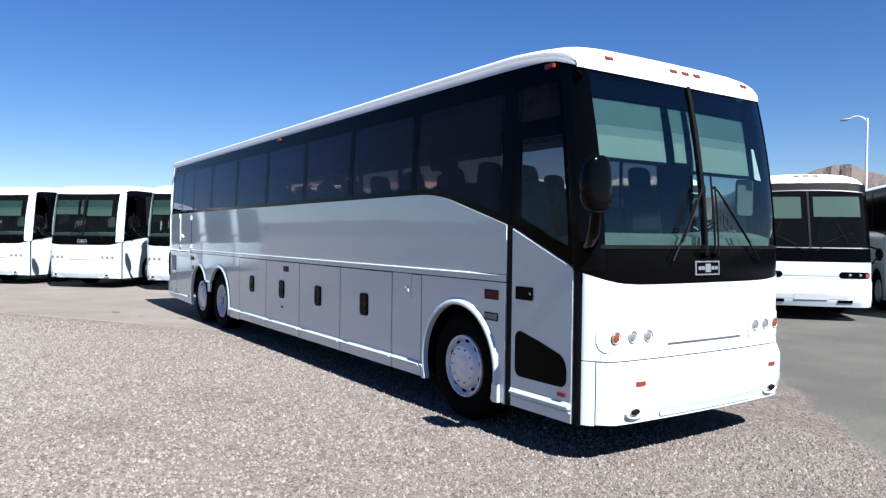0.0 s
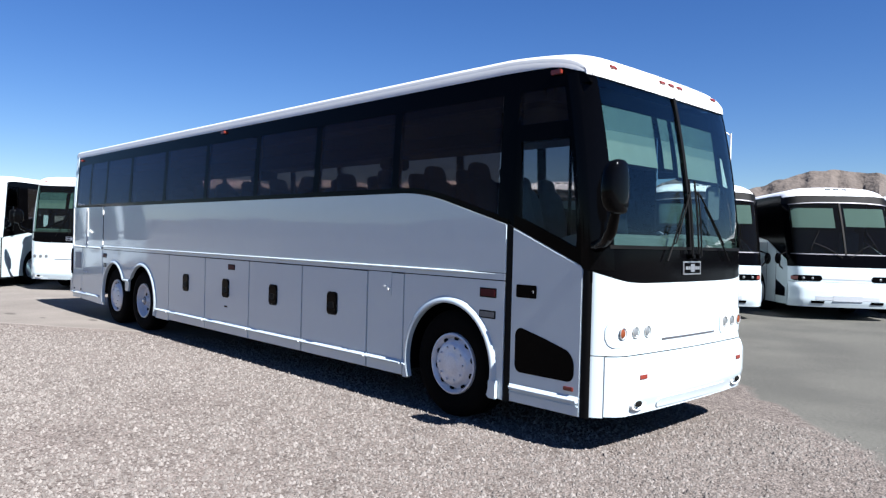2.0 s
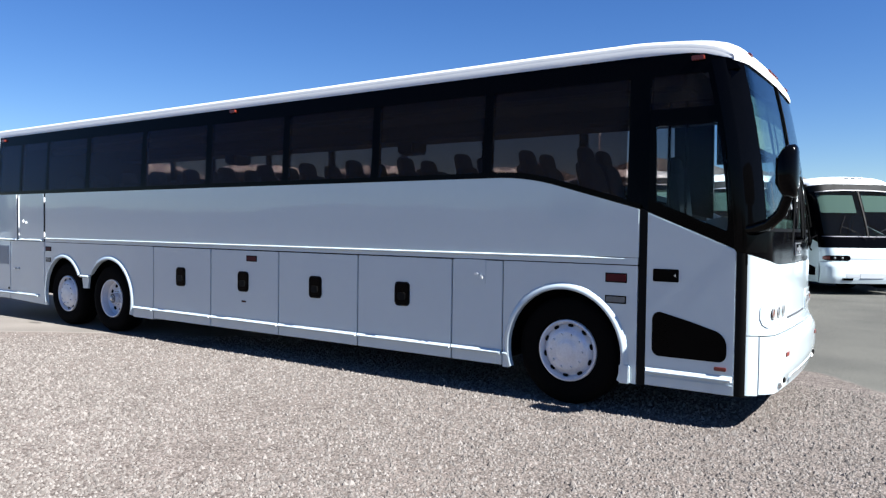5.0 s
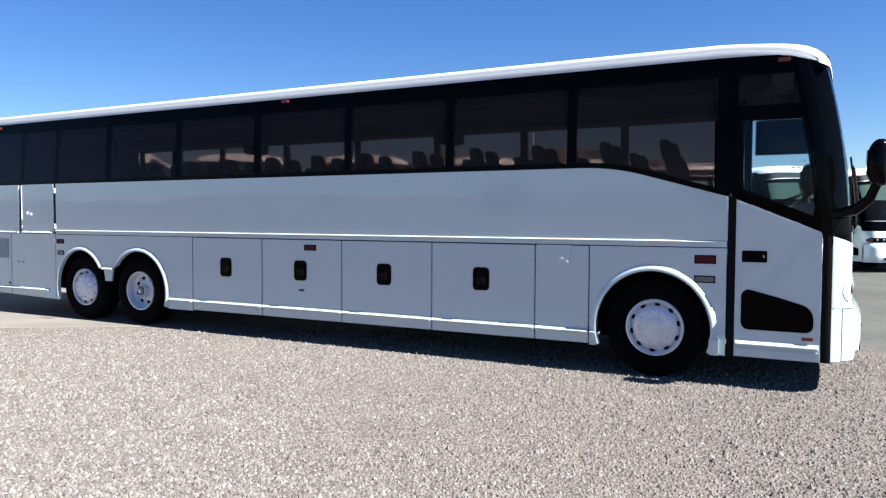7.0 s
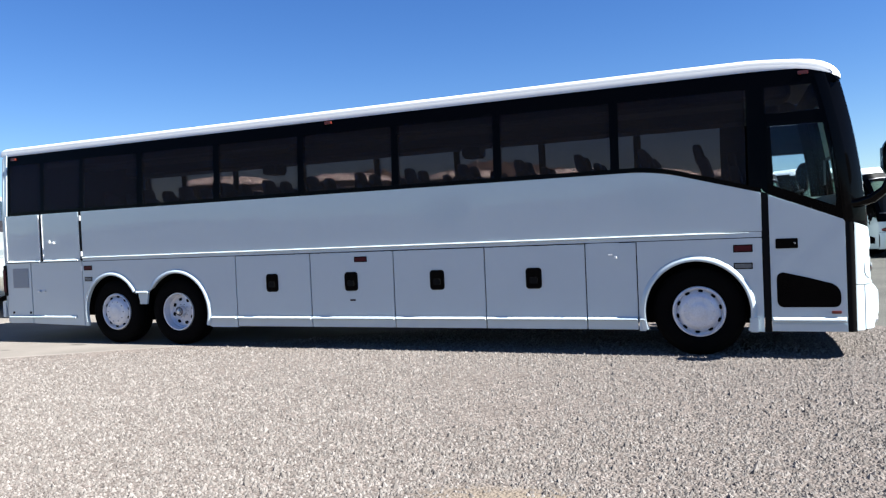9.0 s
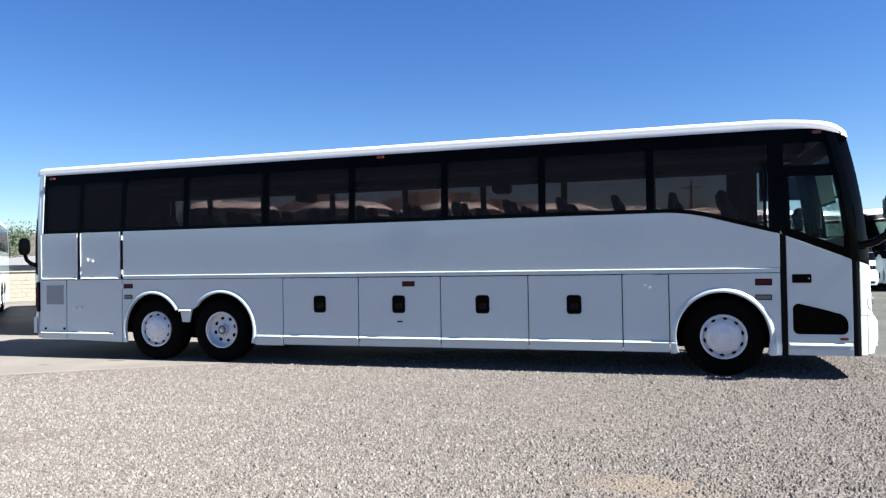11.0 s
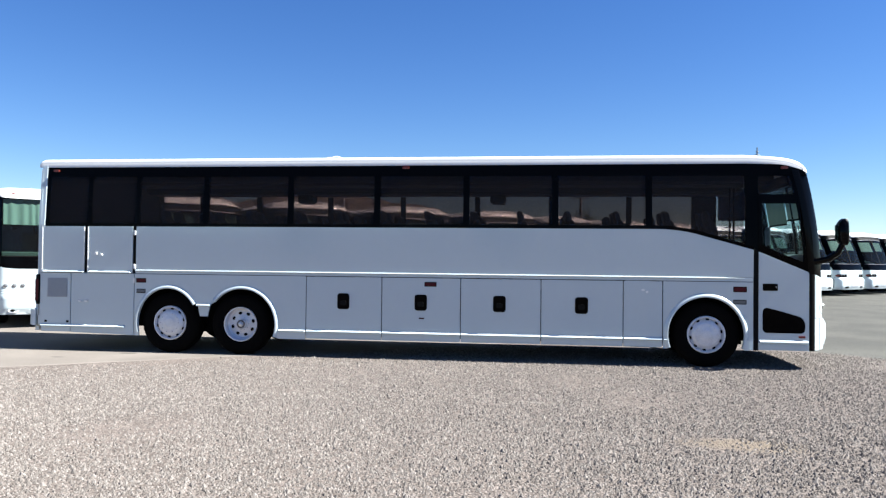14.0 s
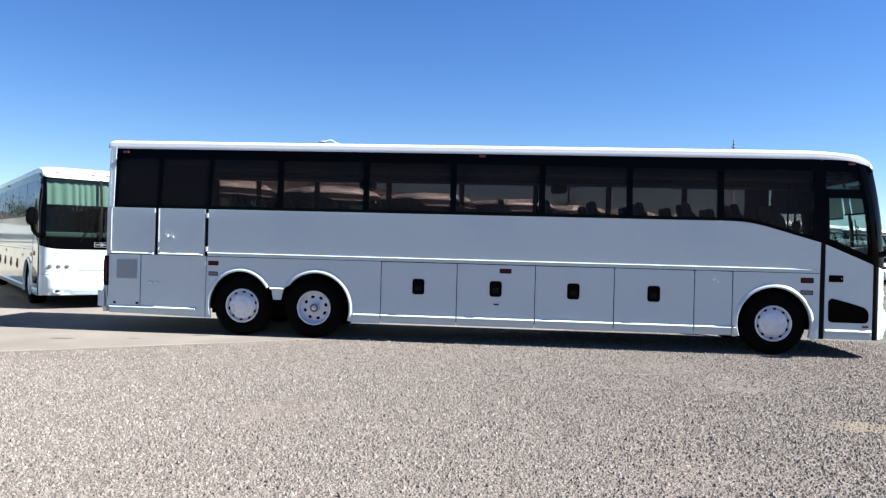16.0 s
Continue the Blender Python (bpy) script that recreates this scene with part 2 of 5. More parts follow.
# ---- ground, hills ----
def ground_material():
    m = bpy.data.materials.new("gravel and asphalt")
    m.use_nodes = True
    nt = m.node_tree
    n, l = nt.nodes, nt.links
    b = n["Principled BSDF"]
    b.inputs["Roughness"].default_value, b.inputs["Specular IOR Level"].default_value = 0.92, 0.15
    b.inputs["Diffuse Roughness"].default_value = 0.3
    geo = n.new("ShaderNodeNewGeometry")

    def nz(scale, detail=3, kind="ShaderNodeTexNoise"):
        t = n.new(kind)
        t.inputs["Scale"].default_value = scale
        if kind == "ShaderNodeTexNoise":
            t.inputs["Detail"].default_value = detail
        l.new(geo.outputs["Position"], t.inputs["Vector"])
        return t

    def mixc(a, c, fac):
        x = n.new("ShaderNodeMix")
        x.data_type = "RGBA"
        for s, v in ((6, a), (7, c)):
            if hasattr(v, "is_output"):
                l.new(v, x.inputs[s])
            else:
                x.inputs[s].default_value = (*v, 1)
        l.new(fac, x.inputs[0]) if hasattr(fac, "is_output") else None
        return x.outputs[2]

    def rng(v, a, c, lo=0.0, hi=1.0):
        x = n.new("ShaderNodeMapRange")
        for k, val in zip(("From Min", "From Max", "To Min", "To Max"), (a, c, lo, hi)):
            x.inputs[k].default_value = val
        l.new(v, x.inputs["Value"])
        return x.outputs[0]

    def math_(op, a, c):
        x = n.new("ShaderNodeMath")
        x.operation = op
        for s, v in ((0, a), (1, c)):
            if hasattr(v, "is_output"):
                l.new(v, x.inputs[s])
            else:
                x.inputs[s].default_value = v
        return x.outputs[0]

    # stones of the gravel: cells of mixed greys and tans with painted gap shade
    cell = nz(52, kind="ShaderNodeTexVoronoi")
    cell2 = nz(21, kind="ShaderNodeTexVoronoi")
    sep = n.new("ShaderNodeSeparateColor")
    l.new(cell.outputs["Color"], sep.inputs[0])
    stone = n.new("ShaderNodeValToRGB")
    e = stone.color_ramp.elements
    e[0].position, e[0].color = 0.0, (0.066, 0.054, 0.047, 1)
    e[1].position, e[1].color = 1.0, (0.204, 0.175, 0.158, 1)
    for p, c in ((0.25, (0.115, 0.097, 0.086, 1)), (0.6, (0.144, 0.123, 0.109, 1)), (0.85, (0.172, 0.147, 0.133, 1))):
        x = e.new(p)
        x.color = c
    l.new(sep.outputs[0], stone.inputs[0])
    gap_shade_tone = rng(cell.outputs["Distance"], 0.0, 0.9, 1.10, 0.72)
    # clumps a hand wide, and softer drifts a pace wide
    clump = rng(nz(11, 3).outputs["Fac"], 0.32, 0.68, 0.84, 1.16)
    drift = rng(nz(2.6, 4).outputs["Fac"], 0.3, 0.7, 0.88, 1.12)
    gap_shade_tone = math_("MULTIPLY", gap_shade_tone, math_("MULTIPLY", clump, drift))
    gs = n.new("ShaderNodeVectorMath")
    gs.operation = "MULTIPLY"
    l.new(stone.outputs[0], gs.inputs[0])
    l.new(gap_shade_tone, gs.inputs[1])
    dirt = nz(0.45, 5)
    gravel = mixc(gs.outputs[0], (0.138, 0.114, 0.101), rng(dirt.outputs["Fac"], 0.56, 0.78, 0.0, 0.75))
    # asphalt: worn grey, dusty towards the gravel
    an, an2 = nz(0.6, 8), nz(150, 2)
    asp = mixc((0.064, 0.063, 0.056), (0.083, 0.081, 0.071), rng(an.outputs["Fac"], 0.38, 0.62))
    av = n.new("ShaderNodeVectorMath")
    av.operation = "MULTIPLY"
    l.new(asp, av.inputs[0])
    l.new(math_("MULTIPLY", rng(an2.outputs["Fac"], 0.3, 0.7, 0.72, 1.28), rng(nz(28, 4).outputs["Fac"], 0.3, 0.7, 0.84, 1.16)), av.inputs[1])
    # dusty concrete-like apron behind the coach
    apron = mixc((0.109, 0.097, 0.086), (0.147, 0.131, 0.116), rng(nz(0.7, 6).outputs["Fac"], 0.3, 0.7))
    grit = rng(nz(60, 3).outputs["Fac"], 0.3, 0.7, 0.90, 1.10)
    xyz = n.new("ShaderNodeSeparateXYZ")
    l.new(geo.outputs["Position"], xyz.inputs[0])
    X, Y = xyz.outputs[0], xyz.outputs[1]
    wob = rng(nz(1.3, 8).outputs["Fac"], 0.2, 0.8, -0.8, 0.8)

    def spot(x, y, rx, ry):
        a = math_("MULTIPLY", math_("SUBTRACT", X, x), 1 / rx)
        c = math_("MULTIPLY", math_("SUBTRACT", Y, y), 1 / ry)
        return math_("ADD", math_("ADD", math_("MULTIPLY", a, a), math_("MULTIPLY", c, c)), wob)

    # dark oil stains on the apron
    stain = rng(spot(-0.05, -1.15, 0.22, 0.10), 1.0, 0.3, 1.0, 0.55)
    for args in ((1.0, -0.82, 0.16, 0.08), (1.88, -0.16, 0.20, 0.07)):
        stain = math_("MULTIPLY", stain, rng(spot(*args), 1.0, 0.3, 1.0, 0.55))
    # edge on the front side runs along x + y = 16.87, on the rear side along x - 1.55 y = 4.05 with a pale rim
    d_front = math_("ADD", math_("ADD", X, Y), math_("MULTIPLY", wob, 0.4))
    d_rear = math_("ADD", math_("SUBTRACT", X, math_("MULTIPLY", Y, 1.55)), math_("MULTIPLY", wob, 0.10))
    rim = math_("MULTIPLY", rng(d_rear, 3.85, 3.95), rng(d_rear, 4.12, 4.05))
    tone = math_("MULTIPLY", math_("MULTIPLY", stain, grit), rng(rim, 0.0, 1.0, 1.0, 1.22))
    ap = n.new("ShaderNodeVectorMath")
    ap.operation = "MULTIPLY"
    l.new(apron, ap.inputs[0])
    l.new(tone, ap.inputs[1])
    apron = ap.outputs[0]
    f_asp = rng(d_front, 16.78, 16.96)
    f_asp = math_("MAXIMUM", f_asp, rng(Y, 6.0, 7.0))
    f_apron = math_("MULTIPLY", rng(d_rear, 4.15, 4.02), rng(Y, 7.0, 3.0))
    # a bare tan patch in the gravel
    px_, py_ = math_("MULTIPLY", math_("SUBTRACT", X, 10.85), 1.6), math_("MULTIPLY", math_("ADD", Y, 5.0), 3.2)
    d_bare = math_("ADD", math_("ADD", math_("MULTIPLY", px_, px_), math_("MULTIPLY", py_, py_)), math_("MULTIPLY", wob, 0.7))
    gravel = mixc(gravel, (0.156, 0.125, 0.091), rng(d_bare, 1.0, 0.0, 0.0, 0.65))
    col = mixc(gravel, apron, f_apron)
    f_far = math_("MULTIPLY", f_asp, rng(X, -4.0, 4.0))
    col = mixc(col, av.outputs[0], f_far)
    f_ap2 = math_("MULTIPLY", f_asp, rng(X, 4.0, -4.0))
    col = mixc(col, apron, f_ap2)
    l.new(col, b.inputs["Base Color"])
    smooth_part = math_("MAXIMUM", f_apron, f_asp)
    h = math_("ADD", rng(cell.outputs["Distance"], 0, 0.8, 1, 0), math_("MULTIPLY", rng(cell2.outputs["Distance"], 0, 0.8, 1, 0), 0.6))
    h = math_("MULTIPLY", h, rng(smooth_part, 0, 1, 1, 0.12))
    h = math_("ADD", h, math_("MULTIPLY", an2.outputs["Fac"], 0.15))
    bp = n.new("ShaderNodeBump")
    bp.inputs["Strength"].default_value, bp.inputs["Distance"].default_value = 0.8, 0.016
    l.new(h, bp.inputs["Height"])
    l.new(bp.outputs[0], b.inputs["Normal"])
    return m


bm = B()
bmesh.ops.create_grid(bm, x_segments=40, y_segments=40, size=2600)
tagged(part("ground", bm, ground_material()), "pale grey gravel yard beside worn asphalt, dry and dusty", "ground", kind="structure")


def hills():
    """A ring of bare desert hills far off, with ridges and gullies."""
    bm = B()
    n, rows = 1440, 12
    grid = []
    for i in range(n):
        a = 2 * math.pi * i / n
        deg = math.degrees(a)
        g = lambda mid, wide: math.exp(-((deg - mid) / wide) ** 2)
        h = 48 + 20 * noise.noise((math.cos(a) * 3.0, math.sin(a) * 3.0, 0.3)) + 14 * noise.noise((math.cos(a) * 16, math.sin(a) * 16, 1.7)) + 8 * noise.noise((math.cos(a) * 60, math.sin(a) * 60, 4.1))
        h += 132 * (g(108, 14) if deg < 108 else g(108, 5.5)) + 30 * g(89, 8) + 62 * g(116.8, 2.8) + 65 * g(122, 9) + 40 * g(135, 5) + 55 * g(290, 40)
        col = []
        for k in range(rows):
            f = k / (rows - 1)
            rough = noise.noise((math.cos(a) * 50, math.sin(a) * 50, f * 2)) * 70 + noise.noise((math.cos(a) * 170, math.sin(a) * 170, f * 3)) * 26
            r = 1500 + 330 * f + rough * f * (1.15 - f) * 2
            z = h * f ** 1.25 + 5 * noise.noise((math.cos(a) * 90, math.sin(a) * 90, f * 5 + 3)) * math.sin(f * 3.1) - 3 * (1 - f)
            col.append(bm.verts.new((r * math.cos(a), r * math.sin(a), z)))
        col.append(bm.verts.new((2100 * math.cos(a), 2100 * math.sin(a), -5)))
        grid.append(col)
    for i in range(n):
        p, q = grid[i], grid[(i + 1) % n]
        for k in range(rows):
            bm.faces.new((p[k], q[k], q[k + 1], p[k + 1]))
    m = mat("bare brown rock hills", (0.076, 0.062, 0.053), 0.95, vary=0.22, scale=0.012, fine=0.09, bump=1.0, bump_scale=0.05)
    m.node_tree.nodes["Bump"].inputs["Distance"].default_value = 9
    ob = part("backdrop_hills", bm, m, smooth=True)
    tagged(ob, "bare brown rocky desert hills on the horizon", "hills", kind="structure")


hills()

# ---- the coach: x from the tail (0) to the nose, y 0 on the entry-door side, 2.59 on the other ----
W, MID = 2.59, 1.295
DIV = (0.94, 1.86, 3.12, 4.66, 6.19, 7.72, 9.20, 10.71, 12.24)
HUBS = (2.52, 3.82, 11.68)


def lean(z):
    """Inward lean of the upper side."""
    return 0.06 * (max(z - 2.23, 0) / 1.03) ** 1.4


def nose(y, z):
    """Where the front of the body stands at a place across and a height."""
    u = min(abs(y - MID) / MID, 1.0)
    x = 13.53 - 0.055 * u * u - 0.17 * max(0, (u - 0.82) / 0.18) ** 2.4
    if z > 1.3:
        x -= 0.265 * ((z - 1.3) / 1.98) ** 2.0
    if z < 0.86:
        x += (0.085 * smoothstep(0.90, 0.72, z) - 0.05 * smoothstep(0.52, 0.34, z)) * (1 - smoothstep(0.80, 0.95, u))
    return x


YS = [0, 0.012, 0.03, 0.06, 0.1, 0.15, 0.21, 0.3, 0.45, 0.65, 0.9, 1.1, MID]
YS = YS + [W - y for y in YS[-2::-1]]


def front_sheet(name, y0, y1, z0, z1, nz, material, parent, thick=0.03, out=0.0, label="", top=None, corner=0.0):
    """A piece of the curved nose between two places across and two heights."""
    ys = [y0] + [y for y in YS if y0 + 1e-4 < y < y1 - 1e-4] + [y1]
    if corner:
        ys = sorted(set(ys + [y0 + corner * k / 5 for k in range(6)] + [y1 - corner * k / 5 for k in range(6)]))
    bm = B()

    def at(y, f):
        zt = z1 if top is None else top(y)
        d = min(y - y0, y1 - y)
        cut = corner - math.sqrt(max(corner ** 2 - (corner - d) ** 2, 0)) if d < corner else 0
        z = z0 + cut + (zt - z0 - 2 * cut) * f
        return (nose(y, z) + out, y, z)

    sheet(bm, at, ys, steps(0, 1, nz), (-thick, 0, 0))
    return part(name, bm, material, parent, label, smooth=True)


def band_bottom(x):
    """Lower edge of the black window band on the door side."""
    if x < 10.9:
        return 2.235
    if x < 11.5:
        t = (x - 10.9) / 0.6
        return 2.235 - 0.075 * t * t
    return 2.16 - (x - 11.5) * 0.282 if x < 12.43 else 1.898 - (x - 12.43) * 0.418


def wheel(parent, x, y, outer, deep=False):
    """One road wheel: tyre, rim, nuts. outer: -1 when its face looks to -y."""
    s = outer
    bm = B()
    R = 0.53
    prof = [(0.30, -0.02), (0.33, -0.05), (0.42, -0.06), (0.49, -0.045), (0.52, -0.015), (R, 0.02), (R, 0.07), (R - 0.012, 0.075), (R - 0.012, 0.085), (R, 0.09), (R, 0.14), (R - 0.012, 0.145), (R - 0.012, 0.155), (R, 0.16), (R, 0.21), (0.52, 0.25), (0.49, 0.28), (0.42, 0.29), (0.33, 0.28), (0.30, 0.25)]
    lathe(bm, [(r, -s * d) for r, d in prof], 48, (x, y, R), closed=True)
    tyre = part("tyre", bm, TYRE, parent, smooth=True)
    bm = B()
    if deep:
        face = [(0.305, -0.02), (0.30, -0.045), (0.285, -0.045), (0.275, -0.02), (0.265, 0.06), (0.235, 0.085), (0.20, 0.085), (0.15, 0.075), (0.13, 0.07), (0.085, 0.06), (0.08, -0.005), (0.07, -0.02), (0.035, -0.022), (0.03, -0.03), (0.0005, -0.03)]
    else:
        face = [(0.305, -0.02), (0.30, -0.05), (0.285, -0.055), (0.268, -0.035), (0.255, 0.0), (0.235, -0.02), (0.21, -0.055), (0.17, -0.068), (0.13, -0.06), (0.10, -0.075), (0.06, -0.078), (0.0005, -0.078)]
    lathe(bm, [(r, -s * d) for r, d in face], 48, (x, y, R))
    rim = part("rim", bm, RIM, tyre, "painted silver steel wheel", smooth=True)
    n, rad, dep = (8, 0.192, 0.078) if deep else (10, 0.246, -0.018)
    for i in range(n):
        a = 2 * math.pi * (i + 0.35) / n
        bm = B()
        q = Matrix.Translation((x + rad * math.cos(a), y - s * dep, R + rad * math.sin(a))) @ Matrix.Rotation(-a, 4, "Y") @ Matrix.Diagonal((0.020 if not deep else 0.027, 0.012 if not deep else 0.014, 0.030 if not deep else 0.034, 1))
        bmesh.ops.create_uvsphere(bm, u_segments=10, v_segments=6, radius=1, matrix=q)
        part("hand_hole", bm, UNDER, rim, "dark vent hole", smooth=True)
    if deep:
        bm = B()
        lathe(bm, [(0.075, -s * -0.021), (0.062, -s * -0.026), (0.045, -s * -0.024)], 24, (x, y, R))
        part("hub_ring", bm, DARKMETAL, rim, "dark hub ring", smooth=True)
        bm = B()
        lathe(bm, [(0.036, -s * -0.022), (0.034, -s * -0.05), (0.026, -s * -0.056), (0.0005, -s * -0.056)], 20, (x, y, R))
        part("hub_cap", bm, STEEL, rim, "bright steel hub cap", smooth=True)
    for i in range(10):
        a = 2 * math.pi * i / 10
        bm = B()
        rr = 0.165 if not deep else 0.105
        dd = -0.07 if not deep else 0.05
        bmesh.ops.create_cone(bm, cap_ends=True, segments=6, radius1=0.014 if not deep else 0.009, radius2=0.011 if not deep else 0.008, depth=0.03, matrix=Matrix.Translation((x + rr * math.cos(a), y - s * dd, R + rr * math.sin(a))) @ Matrix.Rotation(math.pi / 2, 4, "X"))
        part("wheel_nut", bm, RIM, rim)
    return tyre


def cushion(bm, mid, size, p=0.45, tilt=0.0, seg=(14, 10)):
    """A soft rounded block."""
    f = lambda t: math.copysign(abs(t) ** p, t)
    r = bmesh.ops.create_uvsphere(bm, u_segments=seg[0], v_segments=seg[1], radius=1)["verts"]
    for v in r:
        z = f(v.co.z) * size[2]
        v.co = Vector((mid[0] + f(v.co.x) * size[0] - tilt * (z + size[2]), mid[1] + f(v.co.y) * size[1], mid[2] + z))


def seat_pair(parent, x, y0):
    bm = B()
    for k in (0, 1):
        a = y0 + k * 0.47 + 0.22
        cushion(bm, (x + 0.22, a, 1.69), (0.25, 0.215, 0.08))
        cushion(bm, (x, a, 2.03), (0.075, 0.20, 0.36), 0.5, 0.25)
        cushion(bm, (x - 0.19, a, 2.41), (0.06, 0.135, 0.13), 0.6, 0.2)
    box(bm, x + 0.05, x + 0.40, y0 + 0.35, y0 + 0.55, 1.32, 1.63)
    return part("seat", bm, SEAT, parent, "dark blue high-backed double coach seat", smooth=True)


def coach():
    c = new("coach")
    c.empty_display_size = 0.5
    tagged(c, "white three-axle tour coach with a dark window band", "coach", "parked white coaches")
    side = lambda pts, y0=0.0, y1=0.03, bevel=0.006: prism(B(), pts, y0, y1, bevel, lean)
    rect = lambda x0, x1, z0, z1: [(x0, z0), (x1, z0), (x1, z1), (x0, z1)]
    # waist panel under the windows
    top = [(x, band_bottom(x) - 0.004) for x in [12.393] + [12.3 - 0.1 * i for i in range(15)] + [10.9]]
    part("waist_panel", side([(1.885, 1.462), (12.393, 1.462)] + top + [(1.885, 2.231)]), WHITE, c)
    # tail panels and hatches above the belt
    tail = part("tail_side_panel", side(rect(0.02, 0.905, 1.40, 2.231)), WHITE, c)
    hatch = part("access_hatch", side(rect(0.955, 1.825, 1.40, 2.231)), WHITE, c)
    for x in (0.93, 1.855):
        part("seal_strip", box(B(), x - 0.022, x + 0.026, 0.004, 0.03, 1.405, 2.231), RUBBER, c)
    part("hatch_rail", rail(B(), 0.10, 0.895, 1.402, 1.437, 0.03), WHITE, tail)
    part("hatch_rail", rail(B(), 0.975, 1.80, 1.402, 1.437, 0.03), WHITE, hatch)
    for z in (2.12, 1.52, 1.27):
        part("hinge", box(B(), 1.84, 1.885, -0.016, 0.01, z - 0.045, z + 0.045, 0.008), ROOFW, hatch, "white painted hinge")
    for x in (1.10, 1.20):
        part("latch", box(B(), x, x + 0.06, -0.024, 0.004, 1.70 + (1.2 - x) * 0.15, 1.745 + (1.2 - x) * 0.3, 0.010), ROOFW, hatch, "white paddle latch")
    for x in (0.075, 0.885):
        part("edge_moulding", box(B(), x, x + 0.018, -0.010, 0.002, 1.44, 2.22, 0.004), ROOFW, tail)
    part("edge_moulding", box(B(), 0.962, 0.98, -0.010, 0.002, 1.44, 2.22, 0.004), ROOFW, hatch)
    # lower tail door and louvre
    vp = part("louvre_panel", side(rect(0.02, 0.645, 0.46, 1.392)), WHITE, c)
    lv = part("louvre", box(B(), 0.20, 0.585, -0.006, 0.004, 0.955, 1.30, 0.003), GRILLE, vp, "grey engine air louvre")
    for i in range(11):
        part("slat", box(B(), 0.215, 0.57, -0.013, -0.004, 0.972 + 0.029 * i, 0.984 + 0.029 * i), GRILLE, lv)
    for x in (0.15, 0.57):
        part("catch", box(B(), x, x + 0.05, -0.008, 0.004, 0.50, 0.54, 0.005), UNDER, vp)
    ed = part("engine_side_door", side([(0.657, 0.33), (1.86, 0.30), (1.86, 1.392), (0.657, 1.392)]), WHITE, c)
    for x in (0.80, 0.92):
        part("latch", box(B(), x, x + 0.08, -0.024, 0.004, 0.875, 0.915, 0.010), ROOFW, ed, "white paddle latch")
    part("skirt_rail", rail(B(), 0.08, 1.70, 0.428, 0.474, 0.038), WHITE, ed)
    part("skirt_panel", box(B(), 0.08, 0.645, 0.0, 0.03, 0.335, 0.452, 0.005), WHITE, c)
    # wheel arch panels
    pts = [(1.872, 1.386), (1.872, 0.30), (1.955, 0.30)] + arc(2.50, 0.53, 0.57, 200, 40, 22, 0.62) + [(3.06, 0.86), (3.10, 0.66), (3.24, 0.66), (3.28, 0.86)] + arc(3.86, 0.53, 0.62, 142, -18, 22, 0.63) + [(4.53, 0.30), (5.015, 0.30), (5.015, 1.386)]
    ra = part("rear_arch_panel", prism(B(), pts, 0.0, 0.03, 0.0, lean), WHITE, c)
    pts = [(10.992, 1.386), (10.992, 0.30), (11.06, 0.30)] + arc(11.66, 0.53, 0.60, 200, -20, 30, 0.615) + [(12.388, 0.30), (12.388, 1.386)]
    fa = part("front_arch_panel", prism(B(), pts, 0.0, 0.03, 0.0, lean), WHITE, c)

    def lip(parent, cx, r, rz, a0, a1):
        bm = B()
        n = 44
        ring = []
        for i in range(n + 1):
            a = radians(a0 + (a1 - a0) * i / n)
            row = []
            for dr, dy in ((-0.012, 0.03), (-0.012, -0.018), (-0.009, -0.026), (-0.002, -0.030), (0.010, -0.030), (0.024, -0.026), (0.040, -0.015), (0.052, -0.005), (0.058, 0.004)):
                row.append(bm.verts.new((cx + (r + dr) * math.cos(a), dy, 0.53 + (rz + dr) * math.sin(a))))
            ring.append(row)
        for p, q in zip(ring, ring[1:]):
            for k in range(8):
                bm.faces.new((p[k], p[k + 1], q[k + 1], q[k]))
        bm.faces.new(ring[0])
        bm.faces.new(ring[-1])
        return part("arch_lip", bm, WHITE, parent, smooth=True)

    lip(ra, 2.50, 0.57, 0.62, 196, 32)
    lip(ra, 3.86, 0.62, 0.63, 142, -18)
    lip(fa, 11.66, 0.60, 0.615, 200, -20)
    part("arch_bridge", rail(B(), 3.03, 3.30, 0.838, 0.884, 0.036), WHITE, ra)
    # luggage doors
    edges = ((5.02, 6.348), (6.348, 7.694), (7.694, 9.03), (9.03, 10.36), (10.36, 10.985))
    for k, (a, b) in enumerate(edges):
        d = part("luggage_door", side(rect(a + 0.006, b - 0.006, 0.468, 1.386)), WHITE, c)
        part("skirt_panel", box(B(), a + 0.006, b - 0.006, 0.002, 0.03, 0.315, 0.440, 0.006), WHITE, d)
        part("skirt_rail", rail(B(), a + 0.004, b - 0.004, 0.428, 0.474, 0.038), WHITE, d)
        if k < 4:
            x = (5.68, 7.02, 8.345, 9.69)[k]
            lk = part("lock", prism(B(), rrect(x - 0.105, x + 0.105, 0.833, 1.104, 0.045), -0.008, 0.004, 0.003), RUBBER, d, "black recessed luggage lock")
            part("lock_plate", prism(B(), rrect(x - 0.088, x + 0.088, 0.852, 1.086, 0.034), -0.016, -0.006, 0.004), BLACK, lk)
            part("lock_handle", prism(B(), rrect(x - 0.055, x + 0.055, 0.90, 0.985, 0.02), -0.026, -0.012, 0.006), RUBBER, lk)
    d4 = [o for o in c.children if o.name.startswith("luggage_door")][-1]
    part("fuel_flap", box(B(), 10.385, 10.78, -0.004, 0.004, 1.13, 1.388, 0.002), WHITE, d4)
    part("latch", box(B(), 10.645, 10.70, -0.022, 0.004, 1.225, 1.25, 0.006), ROOFW, d4)
